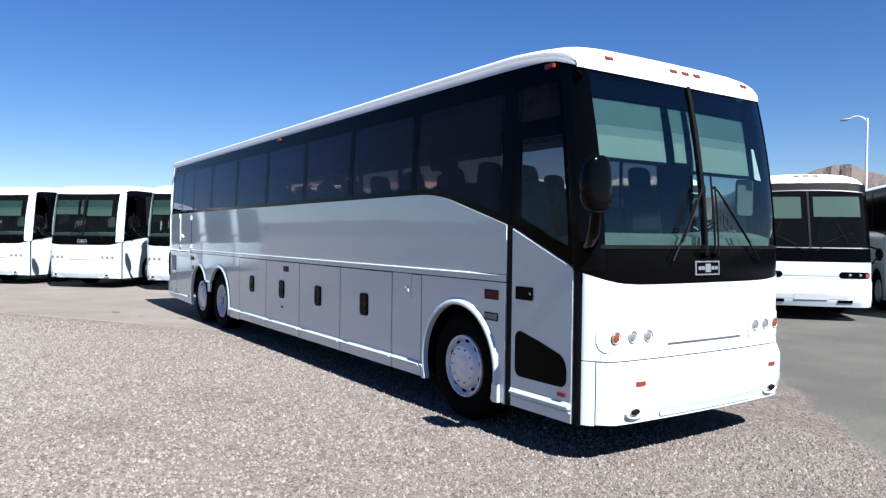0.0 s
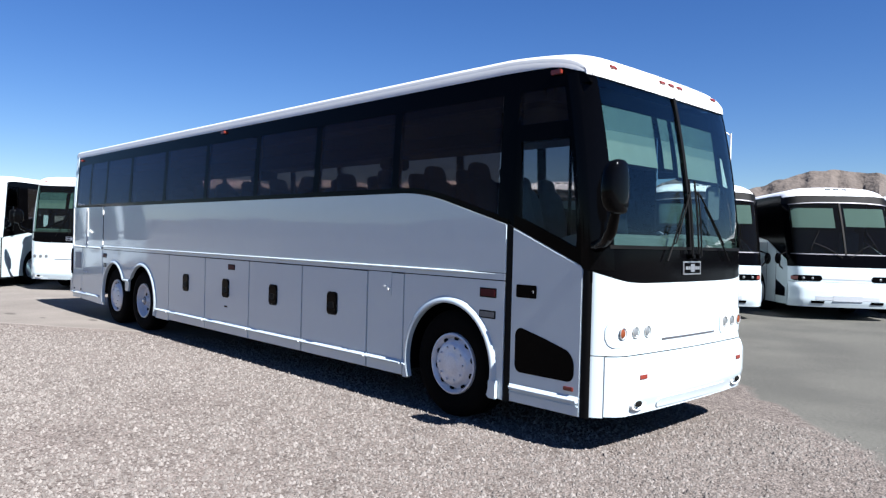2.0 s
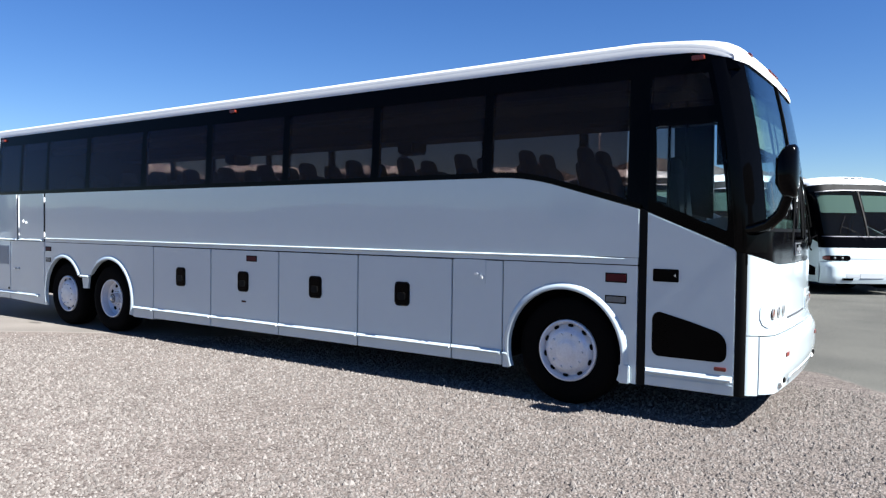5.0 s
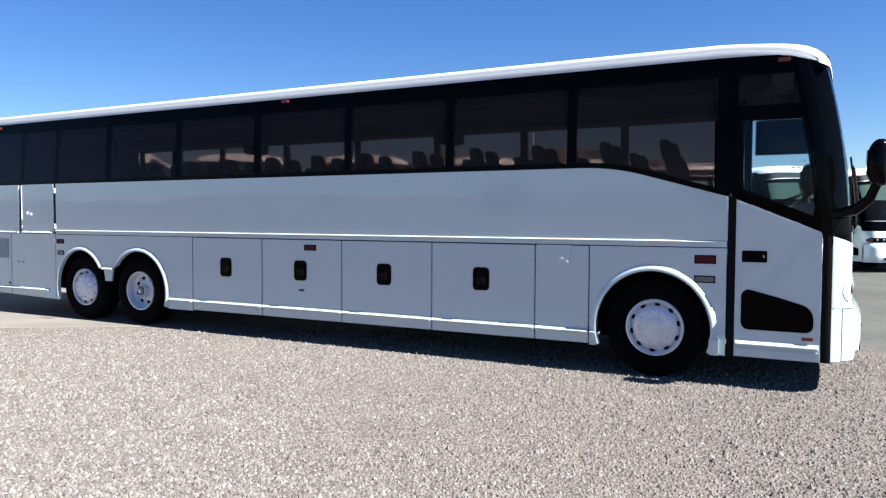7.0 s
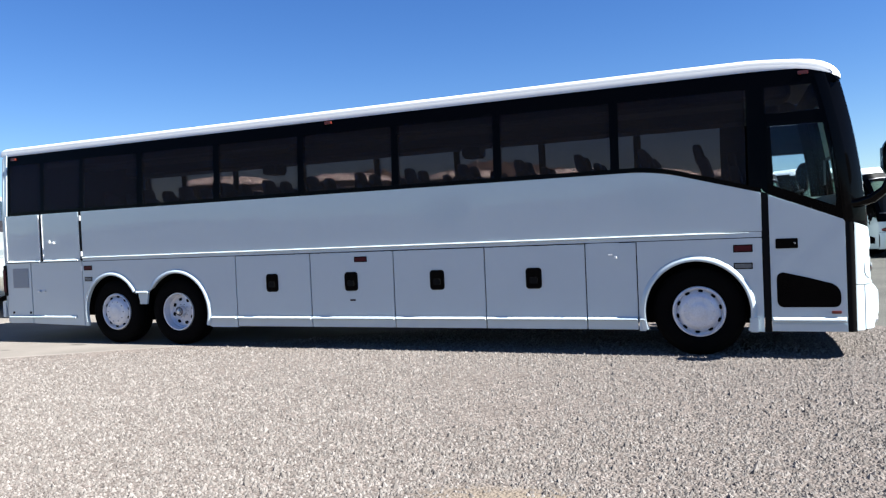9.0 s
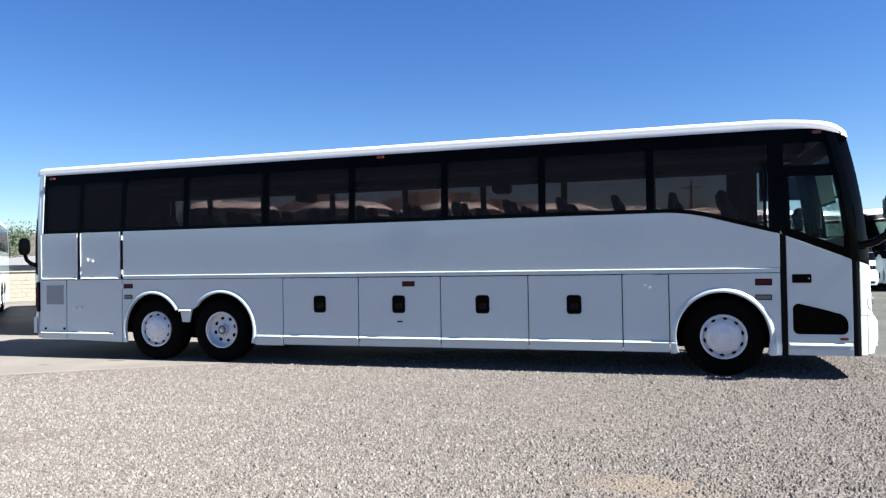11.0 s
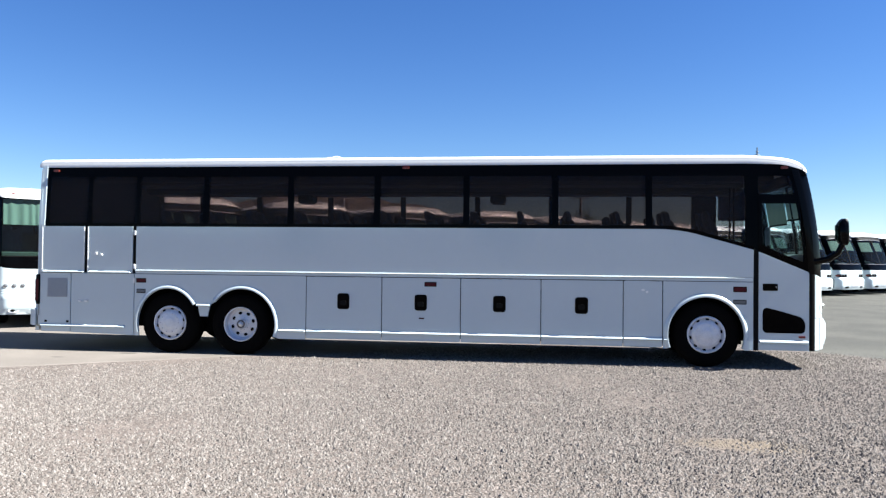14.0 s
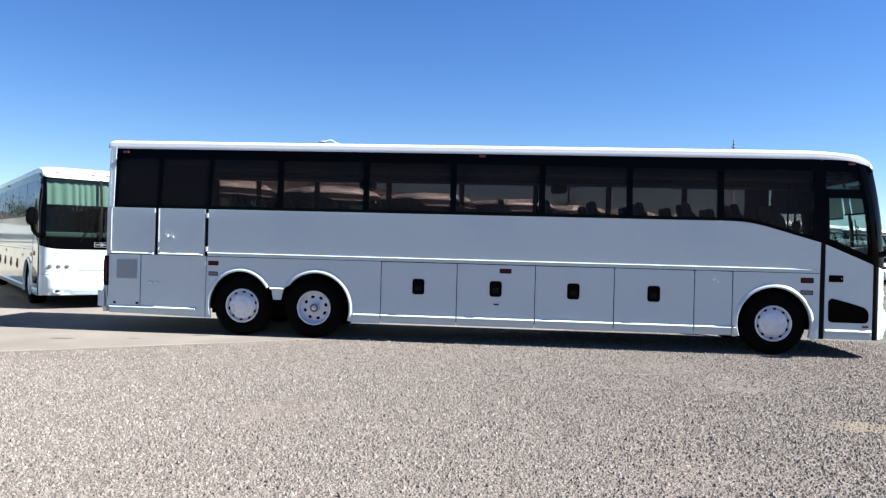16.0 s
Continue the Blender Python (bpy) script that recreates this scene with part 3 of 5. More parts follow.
    part("latch", box(B(), 10.715, 10.755, -0.024, 0.004, 1.19, 1.225, 0.006), ROOFW, d4)
    # side skirts next to the arches
    part("skirt_rail", rail(B(), 4.53, 5.012, 0.428, 0.474, 0.038), WHITE, ra)
    part("skirt_rail", rail(B(), 10.995, 11.065, 0.428, 0.474, 0.038), WHITE, fa)
    part("arch_foot", box(B(), 12.235, 12.335, -0.035, 0.0, 0.30, 0.47, 0.008), WHITE, fa)
    # belt rail
    bm = B()
    rows = []
    for x in [1.885] + steps(2.4, 11.7, 10) + steps(11.8, 12.26, 6):
        k = 1 - smoothstep(11.75, 12.26, x)
        d, z0, z1 = 0.004 + 0.014 * k, 1.447 - 0.014 * k, 1.451 + 0.015 * k
        rows.append([bm.verts.new((x, y, z)) for y, z in ((0.004, z1), (-0.35 * d, z1 - 0.1 * (z1 - z0)), (-d, z0 + 0.6 * (z1 - z0)), (-d, z0 + 0.25 * (z1 - z0)), (-0.4 * d, z0), (0.004, z0))])
    for p, q in zip(rows, rows[1:]):
        for k in range(6):
            bm.faces.new((p[k], p[(k + 1) % 6], q[(k + 1) % 6], q[k]))
    bm.faces.new(rows[0])
    bm.faces.new(rows[-1])
    part("belt_rail", bm, WHITE, c, "white belt moulding", smooth=True)
    part("belt_strip", box(B(), 1.885, 12.388, 0.0, 0.03, 1.396, 1.458), WHITE, c)
    part("belt_seam", box(B(), 1.885, 12.388, 0.006, 0.026, 1.375, 1.3955), RUBBER, c)
    # lamps along the side
    for x0, x1, z0, z1, m, lab in ((2.0 - 0.10, 2.09, 1.235, 1.315, REDLENS, "dark red side lamp"), (1.91, 2.08, 1.05, 1.125, GREYLENS, "grey side reflector"), (7.08, 7.285, 1.24, 1.32, REDLENS, "dark red side lamp"), (12.08, 12.29, 1.225, 1.315, REDLENS, "dark red side lamp"), (12.08, 12.285, 1.03, 1.105, GREYLENS, "grey side reflector"), (6.99, 7.08, 0.69, 0.715, REDMARK, "small amber marker")):
        s = part("side_lamp", box(B(), x0, x1, -0.005, 0.006, z0, z1, 0.003), RUBBER, c, lab)
        part("lens", box(B(), x0 + 0.012, x1 - 0.012, -0.008, -0.003, z0 + 0.012, z1 - 0.012, 0.002), m, s)
    # seal strips of the entry door
    part("seal_strip", prism(B(), [(12.396, 0.30), (12.467, 0.30), (12.467, 1.885), (12.396, 1.915)], 0.006, 0.03), RUBBER, c)
    part("seal_strip", prism(B(), [(13.238, 0.31), (13.302, 0.31), (13.302, 1.56), (13.238, 1.56)], 0.006, 0.03), RUBBER, c)
    # entry door
    door = part("entry_door", side([(12.47, 0.31), (13.235, 0.31), (13.235, 1.555), (12.47, 1.876)]), WHITE, c, "white lower half of the entry door")
    part("door_rail", rail(B(), 12.475, 13.225, 0.425, 0.474, 0.03), WHITE, door)
    part("door_rail", box(B(), 12.475, 13.225, -0.012, 0.004, 0.385, 0.40, 0.004), WHITE, door)
    hd = part("door_handle", box(B(), 12.53, 12.76, -0.010, 0.004, 1.255, 1.37, 0.006), BLACK, door, "black recessed door handle")
    part("handle_bar", box(B(), 12.56, 12.73, -0.020, -0.006, 1.29, 1.325, 0.006), BLACK, hd)
    part("key_plate", box(B(), 12.71, 12.735, -0.014, -0.006, 1.30, 1.325, 0.003), STEEL, hd)
    lowpts = arc(12.60, 0.915, 0.07, 90, 180, 4) + arc(12.60, 0.655, 0.07, 180, 265, 4) + arc(13.105, 0.655, 0.07, 275, 360, 4) + [(13.175, 0.70)] + arc(13.03, 0.72, 0.145, 0, 65, 5) + [(12.86, 0.92)]
    part("door_window", prism(B(), lowpts, -0.006, 0.004, 0.003), BLACK, door, "dark glass lower door window")
    part("marker_lamp", box(B(), 13.075, 13.175, -0.014, 0.004, 0.512, 0.546, 0.005), REDMARK, door, "amber marker lamp")
    # black window band: rails, pillars, panes
    bl = lambda z: lean(z) + 0.0
    part("band_top", prism(B(), [(0.122, 3.13), (13.22, 3.10), (13.15, 3.19), (12.93, 3.262), (12.68, 3.303), (12.4, 3.32), (0.122, 3.332)], 0.012, 0.05, 0, bl), BLACK, c)
    bot = [(0.122, 2.235)] + [(x, band_bottom(x)) for x in [10.9 + 0.1 * i for i in range(15)]] + [(12.40, band_bottom(12.40))]
    upb = [(x, max(z + 0.055, 0)) for x, z in bot[::-1]]
    part("band_bottom", prism(B(), bot + upb, 0.012, 0.05, 0, bl), BLACK, c)
    lo = lambda x: band_bottom(x) + 0.05
    xs = (0.122,) + DIV
    for k, x in enumerate(xs):
        w = 0.05 if k in (0, 1, 2) else (0.085 if k < 9 else 0.0)
        if k < 9:
            part("pillar", prism(B(), [(x, lo(x)), (x + w + 0.02, lo(x + w)), (x + w + 0.02, 3.135), (x, 3.135)], 0.013, 0.06, 0, bl), BLACK, c)
    for k in range(9):
        a, b = xs[k] + (0.07 if k < 3 else 0.105), xs[k + 1]
        n = 10 if k == 8 else 1
        pts = [(x, lo(x) - 0.02) for x in steps(a - 0.01, b + 0.01, n)] + [(b + 0.01, 3.14), (a - 0.01, 3.14)]
        part("side_window", prism(B(), pts, 0.016, 0.022, 0, bl), PANEGLASS, c, "dark tinted side window")
    part("pillar", prism(B(), [(12.27, lo(12.27) - 0.01), (12.40, lo(12.40)), (12.47, 1.86), (12.47, 3.135), (12.27, 3.135)], 0.011, 0.06, 0, bl), BLACK, c)
    # black sheet added close behind the two rear panes to keep them dark
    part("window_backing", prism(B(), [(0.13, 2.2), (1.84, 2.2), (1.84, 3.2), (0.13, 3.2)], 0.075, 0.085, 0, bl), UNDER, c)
    # door glass frame
    dg = part("door_glass_frame", prism(B(), [(12.47, 1.885), (13.305, 1.53), (13.305, 1.66), (13.10, 1.735), (12.55, 1.965), (12.47, 2.0)], 0.010, 0.05, 0, bl), BLACK, c)
    part("frame_bar", prism(B(), [(12.47, 2.0), (12.535, 1.96), (12.515, 2.665), (12.47, 2.665)], 0.011, 0.05, 0, bl), BLACK, dg)
    part("frame_bar", prism(B(), [(12.47, 2.65), (13.18, 2.65), (13.16, 2.80), (12.47, 2.80)], 0.0112, 0.05, 0, bl), BLACK, dg)
    part("frame_bar", prism(B(), [(13.15, 1.70), (13.30, 1.63), (13.28, 2.0), (13.23, 2.4), (13.17, 2.72), (13.10, 2.66), (13.14, 2.35), (13.185, 2.0)], 0.0114, 0.05, 0, bl), BLACK, dg)
    part("door_pane", prism(B(), [(12.50, 1.93), (13.17, 1.68), (13.19, 2.0), (13.15, 2.35), (13.11, 2.68), (12.50, 2.68)], 0.018, 0.024, 0, bl), DOORGLASS, dg, "lightly tinted entry door glass")
    part("upper_pane", prism(B(), [(12.46, 2.79), (13.17, 2.79), (13.13, 3.14), (12.46, 3.14)], 0.015, 0.022, 0, bl), PANEGLASS, c, "dark pane above the entry door")
    # corner post beside the windscreen
    def post(v, f):
        z = 1.535 + 1.665 * f
        y = 0.004 + 0.125 * v
        return (nose(y, z), y + lean(z) * (1 - v), z)

    for flip in (0, 1):
        bm = B()
        g = (lambda v, f: post(v, f)) if not flip else (lambda v, f: (post(v, f)[0], W - post(v, f)[1], post(v, f)[2]))
        sheet(bm, g, (0, 0.06, 0.2, 0.4, 0.7, 1.0), steps(0, 1, 12), (-0.09, 0, 0))
        part("corner_post", bm, GLOSS, c, smooth=True)
        bm = B()
        zs = steps(1.5, 3.2, 12)
        outl = [(nose(0.0, z) + 0.004, z) for z in zs] + [(nose(0, z) - 0.13, z) for z in zs[::-1]]
        prism(bm, outl, 0.012, 0.05, 0, bl)
        if flip:
            for v in bm.verts:
                v.co.y = W - v.co.y
        part("post_side", bm, BLACK, c)
    for x, z0 in ((6.73, 3.258), (12.87, 3.225), (0.30, 3.235)):
        part("marker_lamp", box(B(), x - 0.055, x + 0.055, 0.035, 0.07, z0 - 0.018, z0 + 0.022, 0.006), REDMARK, c, "small red roof marker lamp")
    # nose
    topline = lambda y: 1.425 + 0.105 * (abs(y - MID) / MID) ** 8
    fp = front_sheet("front_panel", 0.015, W - 0.015, 0.836, 1.44, 8, WHITE, c, top=topline)
    front_sheet("windscreen_apron", 0.006, W - 0.006, 1.43, 1.73, 5, BLACK, c, out=-0.004, label="black panel below the windscreen")
    bp = front_sheet("bumper", 0.081, W - 0.081, 0.335, 0.825, 12, WHITE, c, thick=0.05)
    for a, b in ((0.003, 0.0145), (W - 0.0145, W - 0.003)):
        front_sheet("corner_seal", a, b, 0.31, 1.53, 8, RUBBER, c, thick=0.03, out=-0.006)
    for a, b in ((0.015, 0.078), (W - 0.078, W - 0.015)):
        front_sheet("bumper_corner", a, b, 0.325, 0.828, 8, WHITE, c, thick=0.05, out=-0.006)
    # black sheet added behind the bumper so its seams read dark
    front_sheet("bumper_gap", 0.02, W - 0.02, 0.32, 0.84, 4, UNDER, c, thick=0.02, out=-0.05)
    # lower lip moulding of the bumper
    front_sheet("bumper_lip", 0.66, W - 0.66, 0.36, 0.44, 3, WHITE, bp, thick=0.03, out=0.010, corner=0.035)
    for s in (0, 1):
        y = lambda v: v if not s else W - v
        q = front_sheet("lamp_plate", min(y(0.075), y(0.68)), max(y(0.075), y(0.68)), 0.90, 1.125, 4, WHITE, c, thick=0.02, out=0.008, corner=0.075, label="white headlamp surround")
        for k, v in enumerate((0.215, 0.39, 0.563)):
            x = nose(y(v), 1.0) + 0.008
            bm = B()
            lathe(bm, [(0.052, 0.0), (0.050, 0.008), (0.045, 0.009), (0.041, -0.002)], 20)
            lens = B()
            lathe(lens, [(0.042, -0.004), (0.036, 0.003), (0.022, 0.008), (0.0005, 0.009)], 18)
            for b_ in (bm, lens):
                for vt in b_.verts:
                    vt.co = Vector((x + vt.co.y, y(v) + vt.co.x, 1.017 + vt.co.z))
            hl = part("headlamp", bm, LAMPGLASS, q, "amber indicator lamp" if k == 0 else "round clear headlamp", smooth=True)
            part("lens", lens, AMBER if k == 0 else GREYLENS, hl, smooth=True)
        f = y(0.40)
        front_sheet("marker_lamp", f - 0.05, f + 0.05, 0.640, 0.674, 2, REDMARK, bp, thick=0.01, out=0.008, label="orange bumper marker")
        bm = B()
        lathe(bm, [(0.085, 0.0), (0.08, 0.02), (0.065, 0.022), (0.055, -0.01), (0.0005, -0.02)], 20)
        for vt in bm.verts:
            vt.co = Vector((nose(y(0.38), 0.38) + 0.005 + vt.co.y, y(0.38) + vt.co.x * 1.35, 0.425 + vt.co.z * 0.6))
        fl = part("fog_lamp", bm, ROOFW, bp, "white fog lamp pod", smooth=True)
        bm = B()
        bmesh.ops.create_uvsphere(bm, u_segments=14, v_segments=8, radius=1, matrix=Matrix.Translation((nose(y(0.38), 0.42) + 0.016, y(0.365), 0.432)) @ Matrix.Diagonal((0.012, 0.052, 0.026, 1)))
        part("lens", bm, UNDER, fl, "dark fog lamp lens", smooth=True)
    front_sheet("grille_slot", 0.80, 1.80, 0.925, 0.943, 1, DARKMETAL, fp, thick=0.01, out=0.004, label="thin dark slot")
    bg = front_sheet("badge", MID - 0.165, MID + 0.165, 1.492, 1.613, 2, STEEL, c, thick=0.01, out=0.010, label="framed chrome emblem")
    front_sheet("emblem_field", MID - 0.148, MID + 0.148, 1.504, 1.601, 1, BLACK, bg, thick=0.004, out=0.013)
    for k, (a, b) in enumerate(((-0.130, -0.092), (-0.083, -0.045), (-0.036, 0.036), (0.045, 0.083), (0.092, 0.130))):
        h = 0.036 if k == 2 else 0.015
        front_sheet("emblem_bar", MID + a, MID + b, 1.5525 - h, 1.5525 + h, 1, STEEL, bg, thick=0.004, out=0.016)
    # windscreen
    for a, b in ((0.13, MID - 0.025), (MID + 0.025, W - 0.13)):
        front_sheet("windscreen", a, b, 1.73, 3.18, 14, WINDGLASS, c, thick=0.006, out=-0.012, label="tall curved windscreen half")
    for a, b in ((0.14, MID - 0.03), (MID + 0.03, W - 0.14)):
        front_sheet("tint_band", a, b, 2.70, 3.17, 6, TINTBAND, c, thick=0.002, out=-0.024, label="blue green shade band along the windscreen top")
    bm = B()
    prism(bm, [(2.20, 2.66), (2.235, 2.66), (2.30, 2.36), (2.19, 2.37)], 0, 0.004)
    for v in bm.verts:
        v.co = Vector((nose(v.co.x, v.co.z) - 0.04 - v.co.y, v.co.x, v.co.z))
    part("pennant", bm, ROOFW, c, "small pale pennant behind the windscreen")
    front_sheet("windscreen_bar", MID - 0.022, MID + 0.022, 1.72, 3.195, 12, RUBBER, c, thick=0.04, out=0.004)
    front_sheet("windscreen_seal", 0.10, W - 0.10, 3.168, 3.205, 1, RUBBER, c, thick=0.04, out=0.004)
    front_sheet("windscreen_seal", 0.10, W - 0.10, 1.715, 1.745, 1, RUBBER, c, thick=0.04, out=0.004)
    # wipers
    P = lambda y, z, o=0.05: (nose(y, z) + o, y, z)
    for y0, y1, y2 in ((MID - 0.09, 0.80, MID - 0.05), (MID + 0.11, 2.03, MID + 0.06)):
        # arm up beside the bar, its tie rod, and the blade hanging outward from the knuckle
        bm = B()
        tube(bm, [P(y2, z, 0.045) for z in steps(1.66, 2.36, 6)], 0.009, 6)
        tube(bm, [P(y2 + (y0 - y2) * 0.7, z, 0.055) for z in steps(1.66, 2.26, 6)], 0.008, 6)
        w = part("wiper", bm, RUBBER, c, "black windscreen wiper")
        bm = B()
        line = lambda f, o: P(y0 + (y1 - y0) * f, 2.23 - 0.63 * f, o)
        tube(bm, [P(y2, 2.25, 0.05), P(y0, 2.235, 0.05)], 0.010, 6)
        tube(bm, [line(f, 0.062) for f in steps(0.0, 0.72, 5)], 0.008, 6)
        part("wiper_link", bm, RUBBER, w)
        bm = B()
        tube(bm, [Vector(line(f, 0.030)) + Vector((0, 0.022, 0.014)) for f in steps(0.18, 1.0, 6)], 0.009, 6)
        for f in (0.4, 0.58, 0.76):
            tube(bm, [line(f - 0.04, 0.062), Vector(line(f, 0.034)) + Vector((0, 0.022, 0.014))], 0.006, 5)
        part("blade", bm, RUBBER, w)
        part("pivot", tube(B(), [P(y2, 1.66, -0.01), P(y2, 1.66, 0.06)], 0.022, 10), BLACK, w)
    # roof
    bm = B()
    fr = [-0.045, -0.03, -0.015, 0.005, 0.03, 0.06, 0.2, 0.5] + steps(0.9, 12.3, 13)

    def roof(i, v):
        """i: place along in metres (past 12.3 it closes on the nose line), v: place across."""
        fx = nose(v, 3.19) + 0.015
        x = i if i <= 12.3 else 12.3 + (fx - 12.3) * (i - 12.3)
        dsid = min(v - 0.045, W - 0.045 - v)
        zb = 3.33 - 0.15 * max((x - 12.2) / 1.05, 0) ** 2.2
        zt = 3.452 - 0.045 * smoothstep(12.1, 13.0, x)
        f = 0.5 * min(max(dsid, 0) / 0.012, 1) + 0.5 * (1 - (1 - min(max(dsid - 0.012, 0) / 0.45, 1)) ** 2.6) ** 0.6
        g = (1 - (1 - min(max(fx - x, 0) / 0.75, 1)) ** 3.4) ** 0.62
        h = (1 - (1 - min(max(x + 0.047, 0) / 0.09, 1)) ** 2.5) ** 0.5
        return (x, v + 0.03 * (v < MID) * (1 - f) - 0.03 * (v > MID) * (1 - f), zb + (zt - zb) * f * g * h + 0.025 * f * g)

    ts = fr + [12.3 + t for t in (0.15, 0.3, 0.45, 0.58, 0.7, 0.8, 0.88, 0.94, 0.975, 0.99, 1.0)]
    vs = [0.045, 0.057, 0.063, 0.075, 0.095, 0.13, 0.19, 0.28, 0.42, 0.62, 0.9, MID]
    vs = vs + [W - v for v in vs[-2::-1]]
    sheet(bm, roof, ts, vs, (0, 0, -0.03))
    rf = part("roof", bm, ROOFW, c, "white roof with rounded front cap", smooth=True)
    for y in (0.36, MID - 0.16, MID, MID + 0.16, W - 0.40):
        # seated on the sloping front of the cap
        a, b = [Vector(roof(12.3 + t, y)) for t in (0.952, 0.968)]
        q = Matrix.Translation((a + b) / 2) @ (b - a).to_track_quat("X", "Z").to_matrix().to_4x4()
        bm = box(B(), -0.018, 0.018, -0.045, 0.045, -0.01, 0.014, 0.005)
        bm.transform(q)
        part("marker_lamp", bm, REDMARK, rf, "small red roof marker lamp")
    # tail
    bm = B()
    sheet(bm, lambda v, z: (-0.045 + 0.05 * max(0, abs(v - MID) / MID - 0.9) * 10 * max(0, abs(v - MID) / MID - 0.9) * 10, v + lean(z) * (MID - v) / MID, z), [0, 0.03, 0.07, 0.13, 0.3, MID, W - 0.3, W - 0.13, W - 0.07, W - 0.03, W], steps(0.62, 3.27, 8), (0.04, 0, 0))
    part("tail_panel", bm, WHITE, c, smooth=True)
    part("tail_corner", side(rect(0.02, 0.118, 2.237, 3.328)), WHITE, c, "white rounded tail corner")
    part("tail_bumper", box(B(), -0.20, 0.072, 0.0, W, 0.34, 0.82, 0.10, 5), WHITE, c, smooth=True)
    for y in (0.02, W - 0.13):
        tl = part("tail_lamp", box(B(), -0.03, 0.055, y - 0.035 if y < 1 else y + 0.02, y + 0.11, 0.82, 1.36, 0.01), RUBBER, c, "tall tail lamp cluster")
        part("lens", box(B(), -0.036, 0.04, y - 0.042 if y < 1 else y + 0.03, y + 0.10, 0.88, 1.28, 0.008), REDLENS, tl)
    # far side: lower body, glass and pillars
    far = lambda pts, y0=0.0, y1=0.03: prism(B(), pts, W - y0, W - y1, 0, lambda z: -lean(z))
    pts = [(0.075, 2.29), (0.075, 0.32), (1.92, 0.32)] + arc(2.50, 0.53, 0.57, 200, 40, 12, 0.62) + [(3.10, 0.70), (3.24, 0.70)] + arc(3.86, 0.53, 0.62, 142, -18, 12, 0.63) + [(4.53, 0.32), (11.06, 0.32)] + arc(11.66, 0.53, 0.60, 200, -20, 16, 0.615) + [(13.25, 0.32), (13.25, 1.50), (12.3, 2.0), (11.3, 2.29)]
    part("far_side_panel", far(pts), WHITE, c)
    part("far_band_top", far([(0.122, 3.13), (13.1, 3.13), (12.9, 3.262), (12.4, 3.32), (0.122, 3.332)], 0.012, 0.05), BLACK, c)
    part("far_corner_panel", far([(11.96, 1.98), (12.425, 1.86), (12.425, 3.135), (11.96, 3.135)], 0.0125, 0.05), BLACK, c)
    for x in xs[:-1]:
        part("pillar", far([(x, 2.2), (x + 0.11, 2.2), (x + 0.11, 3.135), (x, 3.135)], 0.013, 0.06), BLACK, c)
    for k in range(9):
        part("side_window", far([(xs[k] + 0.09, 2.2), (min(xs[k + 1] + 0.02, 11.98), 2.2), (min(xs[k + 1] + 0.02, 11.98), 3.14), (xs[k] + 0.09, 3.14)], 0.016, 0.022), PANEGLASS, c, "dark tinted side window")
    part("driver_window", far([(12.43, 1.95), (13.17, 1.6), (13.08, 2.6), (12.96, 3.1), (12.43, 3.1)], 0.016, 0.022), DOORGLASS, c, "lightly tinted driver window")
    part("driver_window_blind", far([(12.46, 2.51), (13.08, 2.51), (12.96, 3.12), (12.46, 3.12)], 0.06, 0.064), SUNFILM, c, "dark blue see-through sun blind on the driver window")
    # inside
    part("cabin_floor", box(B(), 0.1, 12.44, 0.05, W - 0.05, 1.22, 1.32), FLOORM, c)
    part("rear_bulkhead", box(B(), 0.90, 0.96, 0.13, W - 0.13, 1.32, 3.2), RUBBER, c)
    part("cabin_ceiling", box(B(), 0.1, 12.7, 0.12, W - 0.12, 3.24, 3.26), INTERIOR, c)
    for a, b in ((0.12, 0.72), (W - 0.72, W - 0.12)):
        bm = B()
        box(bm, 0.98, 12.75, a, b, 2.97, 3.20, 0.05, 3)
        part("luggage_rack", bm, INTERIOR, c, "overhead luggage rack", smooth=True)
    for x in (4.34, 8.21):
        bm = B()
        box(bm, x - 0.15, x + 0.15, 1.95, 2.32, 2.80, 2.99, 0.03, 2)
        box(bm, x - 0.03, x + 0.03, 2.08, 2.18, 2.97, 3.02)
        part("overhead_monitor", bm, RUBBER, c, "dark monitor hanging under the luggage rack")
    for k in range(12):
        x = 2.5 + k * 0.80
        seat_pair(c, x, 0.10)
        seat_pair(c, x, W - 1.04)
    seat_pair(c, 11.95, 0.10)
    for s in (0, 1):
        ya, yb = (0.034, 0.05) if not s else (W - 0.05, W - 0.034)
        part("side_lining", prism(B(), [(0.97, 1.3), (12.35, 1.3), (12.35, 1.95), (11.5, 2.15), (10.9, 2.225), (0.97, 2.225)], ya, yb), INTERIOR, c)
        part("cab_lining", prism(B(), [(12.48, 0.5), (13.2, 0.5), (13.2, 1.53), (12.48, 1.85)], ya, yb), INTERIOR, c)
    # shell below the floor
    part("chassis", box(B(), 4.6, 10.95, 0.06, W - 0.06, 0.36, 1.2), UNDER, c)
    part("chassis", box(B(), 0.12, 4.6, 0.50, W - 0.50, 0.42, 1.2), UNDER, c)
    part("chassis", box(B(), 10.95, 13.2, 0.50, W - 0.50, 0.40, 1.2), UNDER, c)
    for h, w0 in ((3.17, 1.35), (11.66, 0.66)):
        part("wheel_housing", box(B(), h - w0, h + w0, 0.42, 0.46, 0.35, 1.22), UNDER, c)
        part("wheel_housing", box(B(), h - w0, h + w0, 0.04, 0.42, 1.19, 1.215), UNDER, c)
    bm = B()
    box(bm, 12.45, 13.30, 0.06, W - 0.06, 0.42, 0.50)
    part("entry_step", bm, FLOORM, c)
    bm = B()
